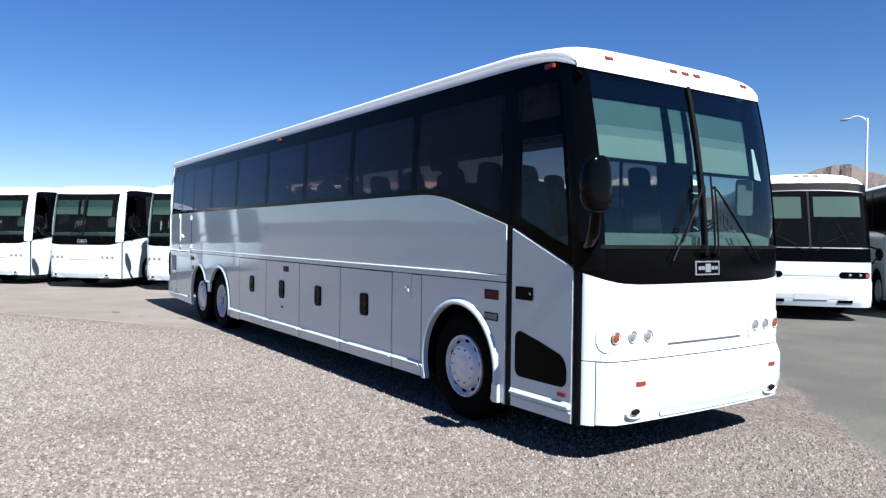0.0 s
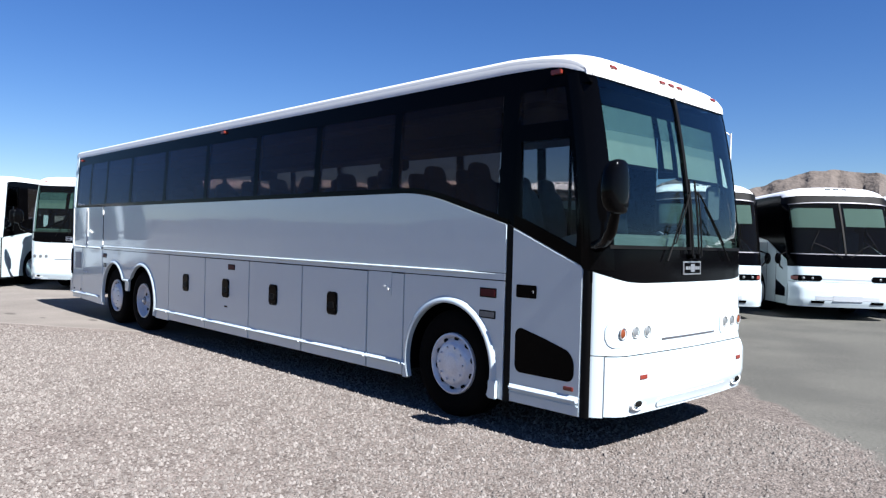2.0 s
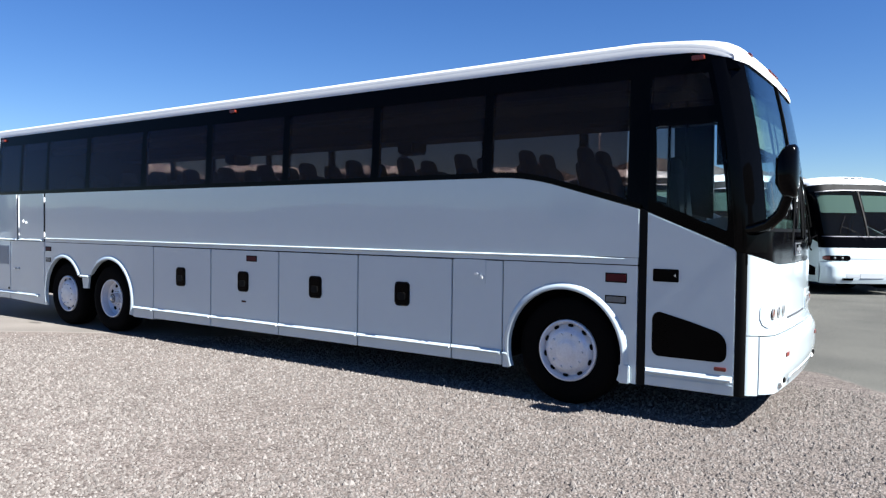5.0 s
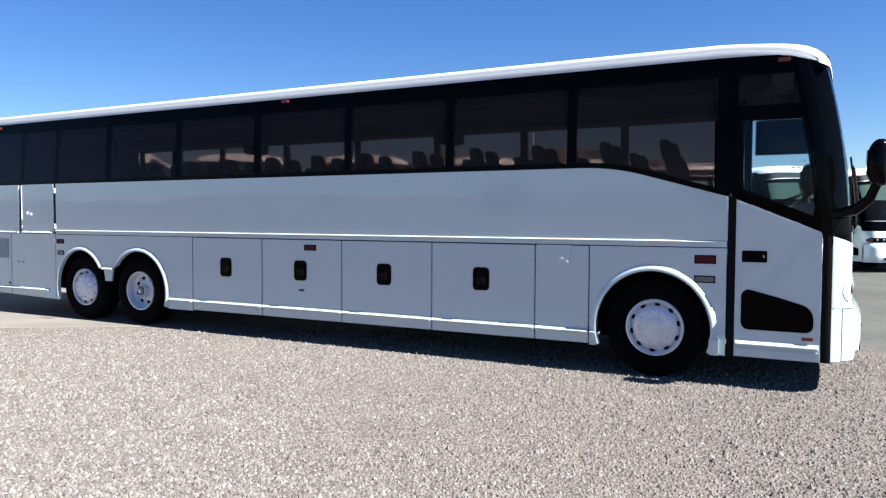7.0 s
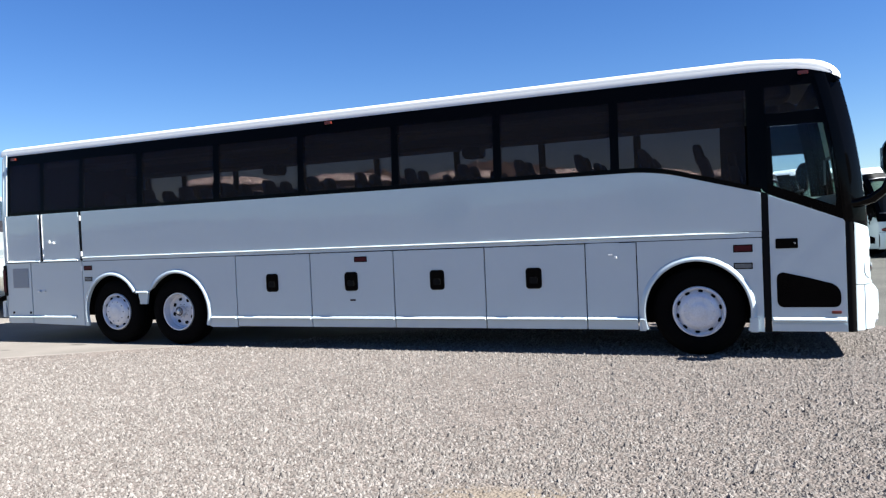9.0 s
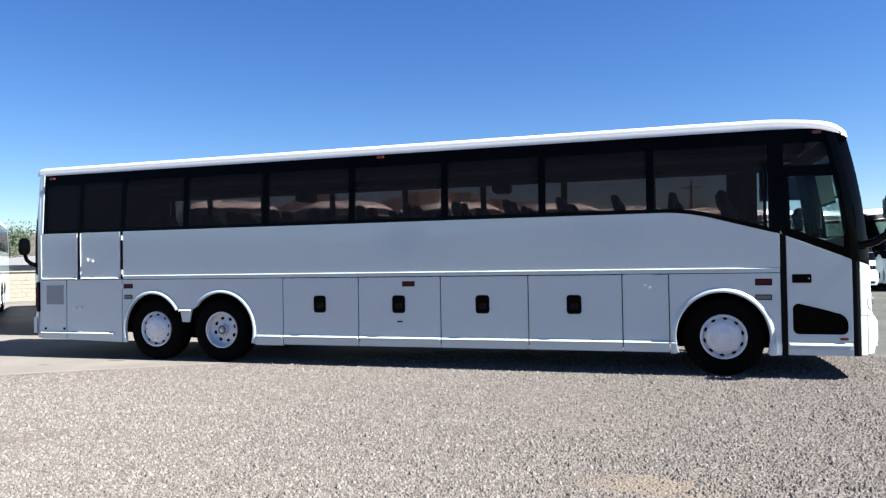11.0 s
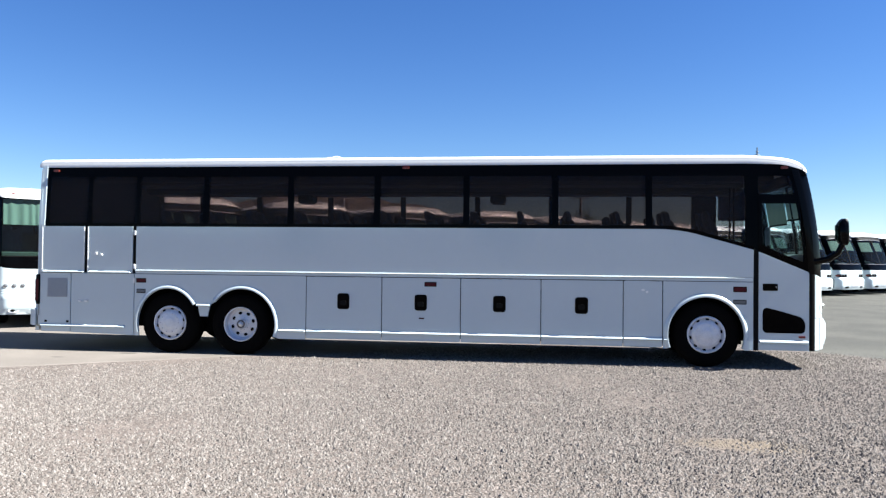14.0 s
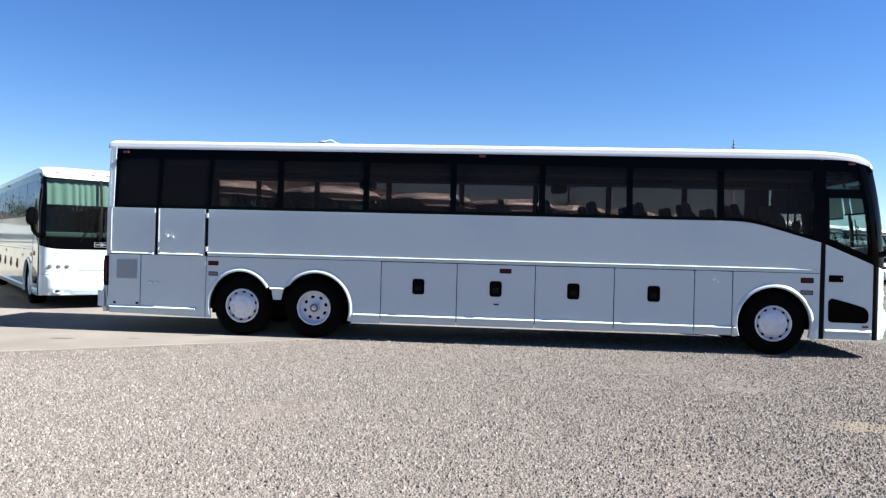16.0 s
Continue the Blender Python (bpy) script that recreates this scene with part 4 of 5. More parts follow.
    sheet(bm, lambda v, t: (12.78 + (nose(v, 1.72) - 0.08 - 12.78) * t, v, 1.745 + 0.12 * math.sin(t * 2.2) - 0.03 * t + 0.06 * smoothstep(1.3, 1.7, v) * (1 - t)), [0.14, 0.3, 0.6, 0.9, 1.3, 1.5, 1.7, 2.0, 2.3, W - 0.14], steps(0, 1, 8), (0, 0, -0.12))
    part("dashboard", bm, DASH, c, smooth=True)
    part("dashboard_front", box(B(), 12.74, 12.80, 1.05, W - 0.08, 1.0, 1.60, 0.02), DASH, c)
    bm = B()
    n = 36
    mw = Matrix.Translation((12.80, 2.05, 1.88)) @ Matrix.Rotation(radians(-25), 4, "Y")
    pts = [mw @ Vector((0.23 * math.cos(2 * math.pi * i / n), 0.23 * math.sin(2 * math.pi * i / n), 0)) for i in range(n + 1)]
    tube(bm, pts, 0.016, 8)
    for a in (0.4, 2.7, 4.7):
        tube(bm, [mw @ Vector((0, 0, -0.03)), mw @ Vector((0.23 * math.cos(a), 0.23 * math.sin(a), 0))], 0.012, 6)
    tube(bm, [mw @ Vector((0, 0, -0.02)), Vector((12.98, 2.05, 1.50))], 0.035, 8)
    part("steering_wheel", bm, RUBBER, c, smooth=True)
    bm = B()
    cushion(bm, (12.45, 2.05, 1.60), (0.26, 0.25, 0.09))
    cushion(bm, (12.22, 2.05, 2.00), (0.085, 0.24, 0.38), 0.5, 0.12)
    cushion(bm, (12.13, 2.05, 2.44), (0.06, 0.15, 0.13), 0.6, 0.1)
    box(bm, 12.30, 12.58, 1.92, 2.18, 1.30, 1.54, 0.02)
    part("driver_seat", bm, BLACKCLOTH, c, "dark driver seat with headrest", smooth=True)
    # mirror board hanging behind the driver's windscreen half
    bm = B()
    prism(bm, rrect(2.06, 2.31, 2.03, 2.37, 0.04), 0.0, 0.025, 0.006)
    for v in bm.verts:
        v.co = Vector((13.27 + v.co.y, v.co.x, v.co.z))
    im = part("inside_mirror", bm, GREYLENS, c, "grey rectangular mirror hanging behind the windscreen")
    part("mirror_arm", tube(B(), [(13.27, 2.25, 2.34), (13.24, 2.38, 2.46), (13.16, 2.52, 2.54)], 0.012, 8), BLACK, im)
    # roller blinds behind the windscreen
    for a, b, z0 in ((0.16, 0.98, 2.45), (1.09, 1.25, 2.46), (1.34, 2.20, 2.40)):
        bm = B()
        sheet(bm, lambda v, z: (nose(v, z) - 0.10 + 0.003 * math.sin(v * 26 + z * 9), v, z), steps(a, b, 22), steps(z0, 2.93, 6), (-0.004, 0, 0))
        bl_ = part("roller_blind", bm, SHADE, c, "pale green half-lowered roller blind", smooth=True)
        part("blind_bar", box(B(), nose((a + b) / 2, z0) - 0.13, nose((a + b) / 2, z0) - 0.09, a, b, z0 - 0.03, z0, 0.008), RUBBER, bl_)
    part("blind_housing", box(B(), 12.95, 13.10, 0.15, W - 0.15, 2.96, 3.14, 0.03), INTERIOR, c)
    for a in ((12.35, 1.00), (12.40, 1.45)):
        part("grab_pole", tube(B(), [(a[0], a[1], 1.30), (a[0], a[1], 3.2)], 0.018, 8), BLACK, c)
    # door-side mirror on a swan-neck arm
    for s in (0, 1):
        y = (lambda v: v) if not s else (lambda v: W - v)
        dx = 0 if not s else -0.58
        bm = B()
        bmesh.ops.create_uvsphere(bm, u_segments=20, v_segments=14, radius=1)
        for v in bm.verts:
            f = lambda t, p: math.copysign(abs(t) ** p, t)
            k = 1.0 - 0.12 * (v.co.z > 0) * v.co.z
            v.co = Vector((13.645 + dx + 0.08 * k * f(v.co.x, 0.65) + 0.03 * v.co.z ** 2, y(-0.19 + 0.125 * k * f(v.co.y, 0.6)), 2.19 + 0.21 * f(v.co.z, 0.66)))
        mi = part("mirror", bm, GLOSS, c, "black rear-view mirror housing", smooth=True)
        part("mirror_glass", box(B(), 13.566 + dx, 13.576 + dx, min(y(-0.265), y(-0.115)), max(y(-0.265), y(-0.115)), 2.08, 2.30, 0.004), GLOSS, mi)
        bm = B()
        tube(bm, [(13.31 + dx * 0.4, y(0.06), 1.73), (13.38 + dx * 0.6, y(0.02), 1.735), (13.50 + dx, y(-0.07), 1.775), (13.60 + dx, y(-0.15), 1.865), (13.65 + dx, y(-0.185), 2.0)], [0.055, 0.054, 0.05, 0.045, 0.04], 10)
        part("mirror_arm", bm, GLOSS, mi, smooth=True)
    # wheels
    for k, h in enumerate(HUBS):
        wheel(c, h, 0.10, -1, deep=(k == 1))
        wheel(c, h, W - 0.10, 1, deep=(k == 1))
    return c


main_coach = coach()


# ---- the rest of the parked coaches ----
def parked(x, y, heading, pale):
    """A coach like the main one whose nose centre stands at x, y. pale: white posts and a deep driver side window."""
    m = pose(x, y, 0, 0, 0, heading) @ Matrix.Translation((-13.53, -MID, 0)) @ Matrix.Diagonal((1, 1, 0.968, 1))
    e = copy_thing(main_coach, m)
    kids = {}
    for ch in e.children:
        kids.setdefault(ch.name.split(".")[0], []).append(ch)
    bpy.data.objects.remove(kids["pennant"][0])
    for ch in list(kids["bumper"][0].children):
        if ch.name.startswith("marker_lamp"):
            bpy.data.objects.remove(ch)
    for ch in kids["windscreen"]:
        me = ch.data.copy()
        me.materials.clear()
        me.materials.append(WINDGLASS_B)
        ch.data = me
    for plate in kids["lamp_plate"]:
        for lamp in plate.children:
            for lens in lamp.children:
                me = lens.data.copy()
                me.materials.clear()
                me.materials.append(GREYLENS if pale else DARKMETAL)
                lens.data = me
    if not pale:
        # a drawn curtain instead of blinds
        for ch in kids["tint_band"] + [q for o in kids["roller_blind"] for q in (*o.children, o)]:
            bpy.data.objects.remove(ch)
        bm = B()
        sheet(bm, lambda v, z: (nose(v, z) - 0.10 + 0.014 * math.sin(v * 38 + 2 * math.sin(v * 7)) * (1.1 - 0.5 * (z - 2.5)), v, z), steps(0.16, W - 0.16, 90), steps(2.50, 3.12, 4), (-0.004, 0, 0))
        part("curtain", bm, CURTAIN, e, "pale green pleated windscreen curtain", smooth=True)
        e["label"] = "white tour coach with black windscreen posts, behind the first"
        return e
    for ch in kids["corner_post"]:
        me = ch.data.copy()
        me.materials.clear()
        me.materials.append(WHITE)
        ch.data = me
    # its driver side is glazed further down
    low = [(11.2, 1.80), (12.3, 1.66), (13.24, 1.55), (13.2, 1.80), (12.43, 2.02), (11.2, 2.31)]
    part("driver_side_glass", prism(B(), low, W + 0.006, W - 0.004), SMOKED, e, "dark driver side glass reaching low")
    e["label"] = "white tour coach with white windscreen posts, parked aslant"
    return e


for x, y, h, pale in ((-17.2, -7.85, -45, True), (-14.25, -5.5, -45, True), (-11.3, -3.15, -45, True), (-8.3, -0.8, -45, True), (-5.6, 1.62, -45, True), (-2.38, 3.93, -48, False)):
    parked(x, y, h, pale)


# ---- the second kind of coach, parked nose out along the asphalt ----
def nose_b(y, z):
    u = min(abs(y - MID) / MID, 1.0)
    x = 13.5 - 0.10 * u * u - 0.26 * max(0, (u - 0.78) / 0.22) ** 2.2
    if z > 1.25:
        x -= 0.76 * ((z - 1.25) / 2.1) ** 1.3
    if z < 0.95:
        x += 0.10 * smoothstep(0.98, 0.86, z) - 0.06 * smoothstep(0.5, 0.34, z)
    return x


def coach_b():
    c = new("coach")
    tagged(c, "white coach with a dark visor and slit headlamps", "coach", "coaches parked along the asphalt")

    def fs(name, y0, y1, z0, z1, nz, material, parent=c, thick=0.03, out=0.0, label="", corner=0.0, drop=0.0):
        ys = [y0] + [y for y in YS if y0 + 1e-4 < y < y1 - 1e-4] + [y1]
        if corner:
            ys = sorted(set(ys + [y0 + corner * k / 4 for k in range(5)] + [y1 - corner * k / 4 for k in range(5)]))
        bm = B()

        def at(y, f):
            d = min(y - y0, y1 - y)
            cut = corner - math.sqrt(max(corner ** 2 - (corner - d) ** 2, 0)) if d < corner else 0
            cut = min(cut, (z1 - z0) * 0.46)
            z = z0 + cut + (z1 - z0 - 2 * cut) * f - drop * (abs(y - MID) / MID) ** 3
            return (nose_b(y, z) + out, y, z)

        sheet(bm, at, ys, steps(0, 1, nz), (-thick, 0, 0))
        return part(name, bm, material, parent, label, smooth=True)

    fp = fs("front_panel", 0.004, W - 0.004, 0.98, 1.37, 5, WHITE)
    bp = fs("bumper", 0.004, W - 0.004, 0.34, 0.97, 8, WHITE, thick=0.05)
    fs("bumper_recess", 0.55, W - 0.55, 0.52, 0.62, 1, GRILLE, bp, 0.01, 0.006, "grey lower air slot")
    fs("number_plate_panel", 0.95, W - 0.95, 0.50, 0.64, 1, GRILLE, bp, 0.01, 0.010)
    for a, b in ((0.45, 0.75), (W - 0.75, W - 0.45)):
        fs("fog_lamp", a, b, 0.43, 0.50, 1, BLACK, bp, 0.01, 0.008)
    for a, b, r in ((0.05, 0.72, 0), (W - 0.72, W - 0.05, 1)):
        h = fs("headlamp", a, b, 1.0, 1.15, 4, BLACK, fp, 0.02, 0.006, "dark slit headlamp", 0.075)
        e0, e1 = (a, a + 0.12) if not r else (b - 0.12, b)
        fs("indicator", e0, e1, 1.03, 1.12, 1, REDMARK, h, 0.01, 0.010)
        for k in (0.24, 0.45):
            yy = a + k if not r else b - k
            bm = B()
            bmesh.ops.create_uvsphere(bm, u_segments=12, v_segments=8, radius=0.042, matrix=Matrix.Translation((nose_b(yy, 1.07) - 0.018, yy, 1.075)))
            part("lens", bm, GREYLENS, h, smooth=True)
    fs("front_slot", 0.72, W - 0.72, 1.045, 1.075, 1, GRILLE, fp, 0.01, 0.006)
    fs("windscreen_apron", 0.004, W - 0.004, 1.375, 1.70, 4, BLACK, out=-0.003, label="black panel below the windscreen")
    for a, b in ((0.10, MID - 0.02), (MID + 0.02, W - 0.10)):
        fs("windscreen", a, b, 1.71, 3.10, 10, WINDGLASS_B, c, 0.006, -0.01, "flat tall windscreen half")
    fs("windscreen_bar", MID - 0.022, MID + 0.022, 1.70, 3.10, 8, RUBBER, c, 0.05, 0.006)
    fs("windscreen_seal", 0.06, W - 0.06, 1.69, 1.715, 1, DARKMETAL, c, 0.03, 0.002)
    fs("visor", 0.004, W - 0.004, 3.09, 3.29, 4, RUBBER, c, 0.04, 0.012, "dark grey visor above the windscreen", drop=0.08)
    fs("visor_edge", 0.10, W - 0.10, 3.07, 3.095, 1, DARKMETAL, c, 0.03, 0.016, drop=0.08)
    for a, b in ((0.004, 0.10), (W - 0.10, W - 0.004)):
        fs("corner_post", a, b, 1.70, 3.10, 8, BLACK, c, 0.08)
    for a, b, z0 in ((0.16, 1.16, 2.40), (1.42, 2.40, 2.44)):
        bm = B()
        sheet(bm, lambda v, z: (nose_b(v, z) - 0.10, v, z), steps(a, b, 10), steps(z0, 2.93, 4), (-0.004, 0, 0))
        part("roller_blind", bm, SHADE_B, c, "pale grey half-lowered roller blind", smooth=True)
    for y0, y1 in ((MID - 0.10, 0.55), (MID + 0.10, 2.0)):
        bm = B()
        tube(bm, [(nose_b(v, z) + 0.035, v, z) for v, z in ((y0, 1.62), (y0 + (y1 - y0) * 0.5, 1.86), (y1, 2.0))], 0.008, 6)
        tube(bm, [(nose_b(v, z) + 0.03, v, z) for v, z in ((y1 + (y0 - y1) * 0.25, 2.30), (y1, 2.0), (y1 - (y0 - y1) * 0.12, 1.78))], 0.008, 6)
        part("wiper", bm, RUBBER, c, "black windscreen wiper")
    # roof
    bm = B()

    def roof(i, v):
        fx = nose_b(v, 3.27) + 0.014
        x = i if i <= 11.5 else 11.5 + (fx - 11.5) * (i - 11.5)
        d = min(v - 0.03, W - 0.03 - v)
        f = (1 - (1 - min(max(d, 0) / 0.8, 1)) ** 2.4) ** 0.6
        g = (1 - (1 - min(max(fx - x, 0) / 0.7, 1)) ** 3.2) ** 0.6
        low = 3.31 - 0.02 * smoothstep(11.6, 12.4, x) - 0.09 * (abs(v - MID) / MID) ** 3
        return (x, v, low + (3.50 - low + 0.03 * (1 - abs(v - MID) / MID)) * f * g)

    vs = [0.03, 0.04, 0.06, 0.1, 0.18, 0.3, 0.5, 0.9, MID]
    vs = vs + [W - v for v in vs[-2::-1]]
    sheet(bm, roof, [0.03, 3, 6, 9, 11.5] + [11.5 + t for t in (0.2, 0.4, 0.6, 0.75, 0.86, 0.94, 0.98, 1.0)], vs, (0, 0, -0.03))
    rf = part("roof", bm, ROOFW, c, smooth=True)
    for y in (MID - 0.2, MID, MID + 0.2):
        a, b = [Vector(roof(11.5 + t, y)) for t in (0.86, 0.93)]
        bm = box(B(), -0.04, 0.04, -0.06, 0.06, -0.012, 0.016, 0.006)
        bm.transform(Matrix.Translation((a + b) / 2) @ (b - a).to_track_quat("X", "Z").to_matrix().to_4x4())
        part("marker_lamp", bm, GREYLENS, rf, "roof marker lamp")
    # sides
    for s in (0, 1):
        Y = (lambda v: v) if not s else (lambda v: W - v)
        pr = lambda pts, y0, y1: prism(B(), pts, Y(y0), Y(y1))
        pts = [(0.03, 2.15), (0.03, 0.33), (1.95, 0.33)] + arc(2.5, 0.53, 0.57, 200, 40, 10, 0.62) + [(3.10, 0.68), (3.24, 0.68)] + arc(3.86, 0.53, 0.60, 140, -20, 10, 0.62) + [(4.5, 0.33), (10.25, 0.33)] + arc(10.85, 0.53, 0.60, 200, -20, 14, 0.62) + [(11.47, 0.33), (11.47, 2.05), (10.6, 2.15)]
        part("side_panel", pr(pts, 0.0, 0.03), WHITE, c)
        part("side_glass", pr([(0.05, 2.16), (10.6, 2.16), (11.47, 2.06), (11.47, 3.30), (0.05, 3.30)], 0.012, 0.03), SMOKED, c, "dark tinted side glazing")
        for x in steps(1.4, 10.3, 6):
            part("pillar", pr([(x, 2.17), (x + 0.05, 2.17), (x + 0.05, 3.25), (x, 3.25)], 0.006, 0.014), RUBBER, c)
        part("belt_rail", box(B(), 0.05, 11.4, min(Y(-0.012), Y(0.002)), max(Y(-0.012), Y(0.002)), 1.30, 1.34, 0.004), STEEL, c)
        door = part("entry_door" if not s else "driver_side_panel", pr([(11.48, 0.33), (13.14, 0.36), (13.14, 1.25), (13.07, 1.50), (11.48, 2.04)], 0.002, 0.03), WHITE, c)
        part("door_window", pr([(12.30, 0.55), (13.0, 0.55), (13.0, 0.78), (12.30, 0.98)], -0.006, 0.004), BLACK, door, "dark lower door window")
        part("door_glass", pr([(11.48, 2.05)] + [(nose_b(0, z) - 0.01, z) for z in steps(1.52, 3.27, 8)] + [(11.48, 3.30)], 0.008, 0.03), SMOKED, c, "dark entry door glass")
        for x in (11.48, 12.25):
            part("door_seam", pr([(x, 0.36), (x + 0.02, 0.36), (x + 0.02, 2.0 - (x - 11.48) * 0.3), (x, 2.0 - (x - 11.48) * 0.3)], -0.001, 0.004), RUBBER, door)
        bm = B()
        tube(bm, [(12.78, Y(0.01), 1.28), (12.86, Y(-0.10), 1.36), (13.02, Y(-0.16), 1.52), (13.12, Y(-0.18), 1.66), (13.05, Y(0.01), 1.74)], 0.02, 8)
        bmesh.ops.create_uvsphere(bm, u_segments=14, v_segments=10, radius=1, matrix=Matrix.Translation((12.98, Y(-0.19), 1.56)) @ Matrix.Diagonal((0.06, 0.08, 0.15, 1)))
        part("mirror", bm, BLACK, c, "black mirror on an arm", smooth=True)
        for h in (2.5, 3.84, 10.85):
            wheel(c, h, Y(0.10), -1 if not s else 1)
    part("tail_panel", box(B(), 0.0, 0.05, 0.0, W, 0.4, 3.28, 0.02), WHITE, c)
    part("cabin_floor", box(B(), 0.1, 13.0, 0.06, W - 0.06, 1.22, 1.32), FLOORM, c)
    part("partition", box(B(), 11.4, 11.45, 0.06, W - 0.06, 1.3, 3.25), INTERIOR, c)
    part("dashboard", box(B(), 12.5, 13.10, 0.1, W - 0.1, 1.35, 1.68, 0.06, 3), DASH, c)
    bm = B()
    box(bm, 12.0, 12.45, 1.70, 2.20, 1.52, 1.66, 0.05, 3)
    box(bm, 11.85, 12.0, 1.71, 2.19, 1.60, 2.34, 0.05, 3)
    box(bm, 11.85, 11.97, 1.82, 2.08, 2.30, 2.54, 0.05, 3)
    box(bm, 12.05, 12.35, 1.85, 2.05, 1.30, 1.54)
    part("driver_seat", bm, SEAT, c, smooth=True)
    part("chassis", box(B(), 4.5, 10.2, 0.05, W - 0.05, 0.38, 1.2), UNDER, c)
    part("chassis", box(B(), 0.1, 4.5, 0.45, W - 0.45, 0.42, 1.2), UNDER, c)
    part("chassis", box(B(), 10.2, 13.2, 0.45, W - 0.45, 0.42, 1.2), UNDER, c)
    return c


def row_pose(x, y, heading):
    return pose(x, y, 0, 0, 0, heading) @ Matrix.Translation((-13.5, -MID, 0))


ROW_B = [(8.62, 11.86)] + [(10.82, 14.65)] + [(10.67 + 2.56 * k, 14.5 + 2.415 * k) for k in range(1, 11)] + [(5.8, 9.8), (3.0, 7.8), (0.2, 6.1)]
first_b = coach_b()
first_b.matrix_basis = row_pose(*ROW_B[0], -51) @ Matrix.Diagonal((1, 1, 0.965, 1))
for k, (x, y) in enumerate(ROW_B[1:]):
    copy_thing(first_b, row_pose(x, y, -51) @ Matrix.Diagonal((1, 1, 1.04 if 3 < k < 11 else 1.0, 1)))


# ---- far off: lamp, poles, wall, trees ----
CONCRETE = mat("pale concrete block", (0.27, 0.248, 0.198), 0.9, vary=0.15, scale=1.5, fine=30, bump=0.3, bump_scale=30)
GALV = mat("galvanised pole", (0.62, 0.62, 0.62), 0.5, metal=0.3, vary=0.1)
LAMPHEAD = mat("grey lamp housing", (0.25, 0.25, 0.25), 0.5, metal=0.2)
WOODPOLE = mat("weathered pole wood", (0.16, 0.12, 0.09), 0.9, vary=0.3, scale=4, fine=60, bump=0.4)
LEAF = mat("dusty green leaves", (0.055, 0.075, 0.035), 0.8, vary=0.5, scale=2, fine=12)
BARK = mat("brown bark", (0.13, 0.095, 0.07), 0.9, vary=0.3, bump=0.5, bump_scale=40)


def street_lamp(x, y, h):
    e = new("street_lamp")
    e.location = (x, y, 0)
    tagged(e, "tall galvanised street lamp with one curved arm", "street lamp")
    part("pole", tube(B(), [(0, 0, z) for z in steps(0, h, 8)], [0.10 - 0.04 * k / 8 for k in range(9)], 12), GALV, e, smooth=True)
    part("base_plate", box(B(), -0.25, 0.25, -0.25, 0.25, 0, 0.06, 0.01), GALV, e)
    pts = [(-0.62 * (1 - math.cos(a)), -0.22 * (1 - math.cos(a)), h - 0.45 + 0.62 * math.sin(a)) for a in steps(0, 2.2, 12)]
    part("arm", tube(B(), pts, 0.045, 8), GALV, e, smooth=True)
    bm = B()
    bmesh.ops.create_uvsphere(bm, u_segments=16, v_segments=10, radius=1, matrix=Matrix.Translation((pts[-1][0] - 0.25, pts[-1][1] - 0.08, pts[-1][2] - 0.05)) @ Matrix.Rotation(radians(18), 4, "Z") @ Matrix.Rotation(radians(-8), 4, "Y") @ Matrix.Diagonal((0.32, 0.15, 0.10, 1)))
    part("lamp_head", bm, LAMPHEAD, e, smooth=True)
    return e


street_lamp(-6.8, 46.5, 10.1)


def utility_pole(x, y, h, arms):
    e = new("utility_pole")
    e.location = (x, y, 0)
    tagged(e, "weathered wooden utility pole with cross-arm", "pole")
    part("pole", tube(B(), [(0, 0, z) for z in steps(0, h, 6)], [0.2 - 0.08 * k / 6 for k in range(7)], 10), WOODPOLE, e, smooth=True)
    for k in range(arms):
        a = part("cross_arm", box(B(), -0.9, 0.9, -0.06, 0.06, h - 0.7 - k * 0.8, h - 0.58 - k * 0.8), WOODPOLE, e)
        for xx in (-0.8, -0.4, 0.4, 0.8):
            part("insulator", tube(B(), [(xx, 0, h - 0.58 - k * 0.8), (xx, 0, h - 0.42 - k * 0.8)], 0.05, 8), GALV, a)


utility_pole(13.6, 60.0, 8.6, 1)


def mast(x, y, h):
    e = new("radio_mast")
    e.location = (x, y, 0)
    tagged(e, "slender grey lattice radio mast", "mast")
    corners = [(math.cos(a), math.sin(a)) for a in (0.3, 2.4, 4.5)]
    w = lambda z: 0.75 - 0.5 * z / h
    for cx, cy in corners:
        part("leg", tube(B(), [(cx * w(z), cy * w(z), z) for z in (0, h)], 0.09, 6), GALV, e)
    n = 16
    for k in range(n):
        z0, z1 = h * k / n, h * (k + 1) / n
        bm = B()
        for a, b in ((0, 1), (1, 2), (2, 0)):
            tube(bm, [(corners[a][0] * w(z0), corners[a][1] * w(z0), z0), (corners[b][0] * w(z1), corners[b][1] * w(z1), z1)], 0.05, 5)
            tube(bm, [(corners[a][0] * w(z1), corners[a][1] * w(z1), z1), (corners[b][0] * w(z1), corners[b][1] * w(z1), z1)], 0.05, 5)
        part("brace", bm, GALV, e)
    part("antenna", tube(B(), [(0, 0, h - 0.5), (0, 0, h + 2.4)], 0.13, 6), LAMPHEAD, e)
    for z, w_ in ((h + 0.9, 0.5), (h + 1.5, 0.3)):
        part("cross_bar", tube(B(), [(-w_, 0, z), (w_, 0, z)], 0.09, 6), LAMPHEAD, e)


mast(54.4, 141.0, 23.0)


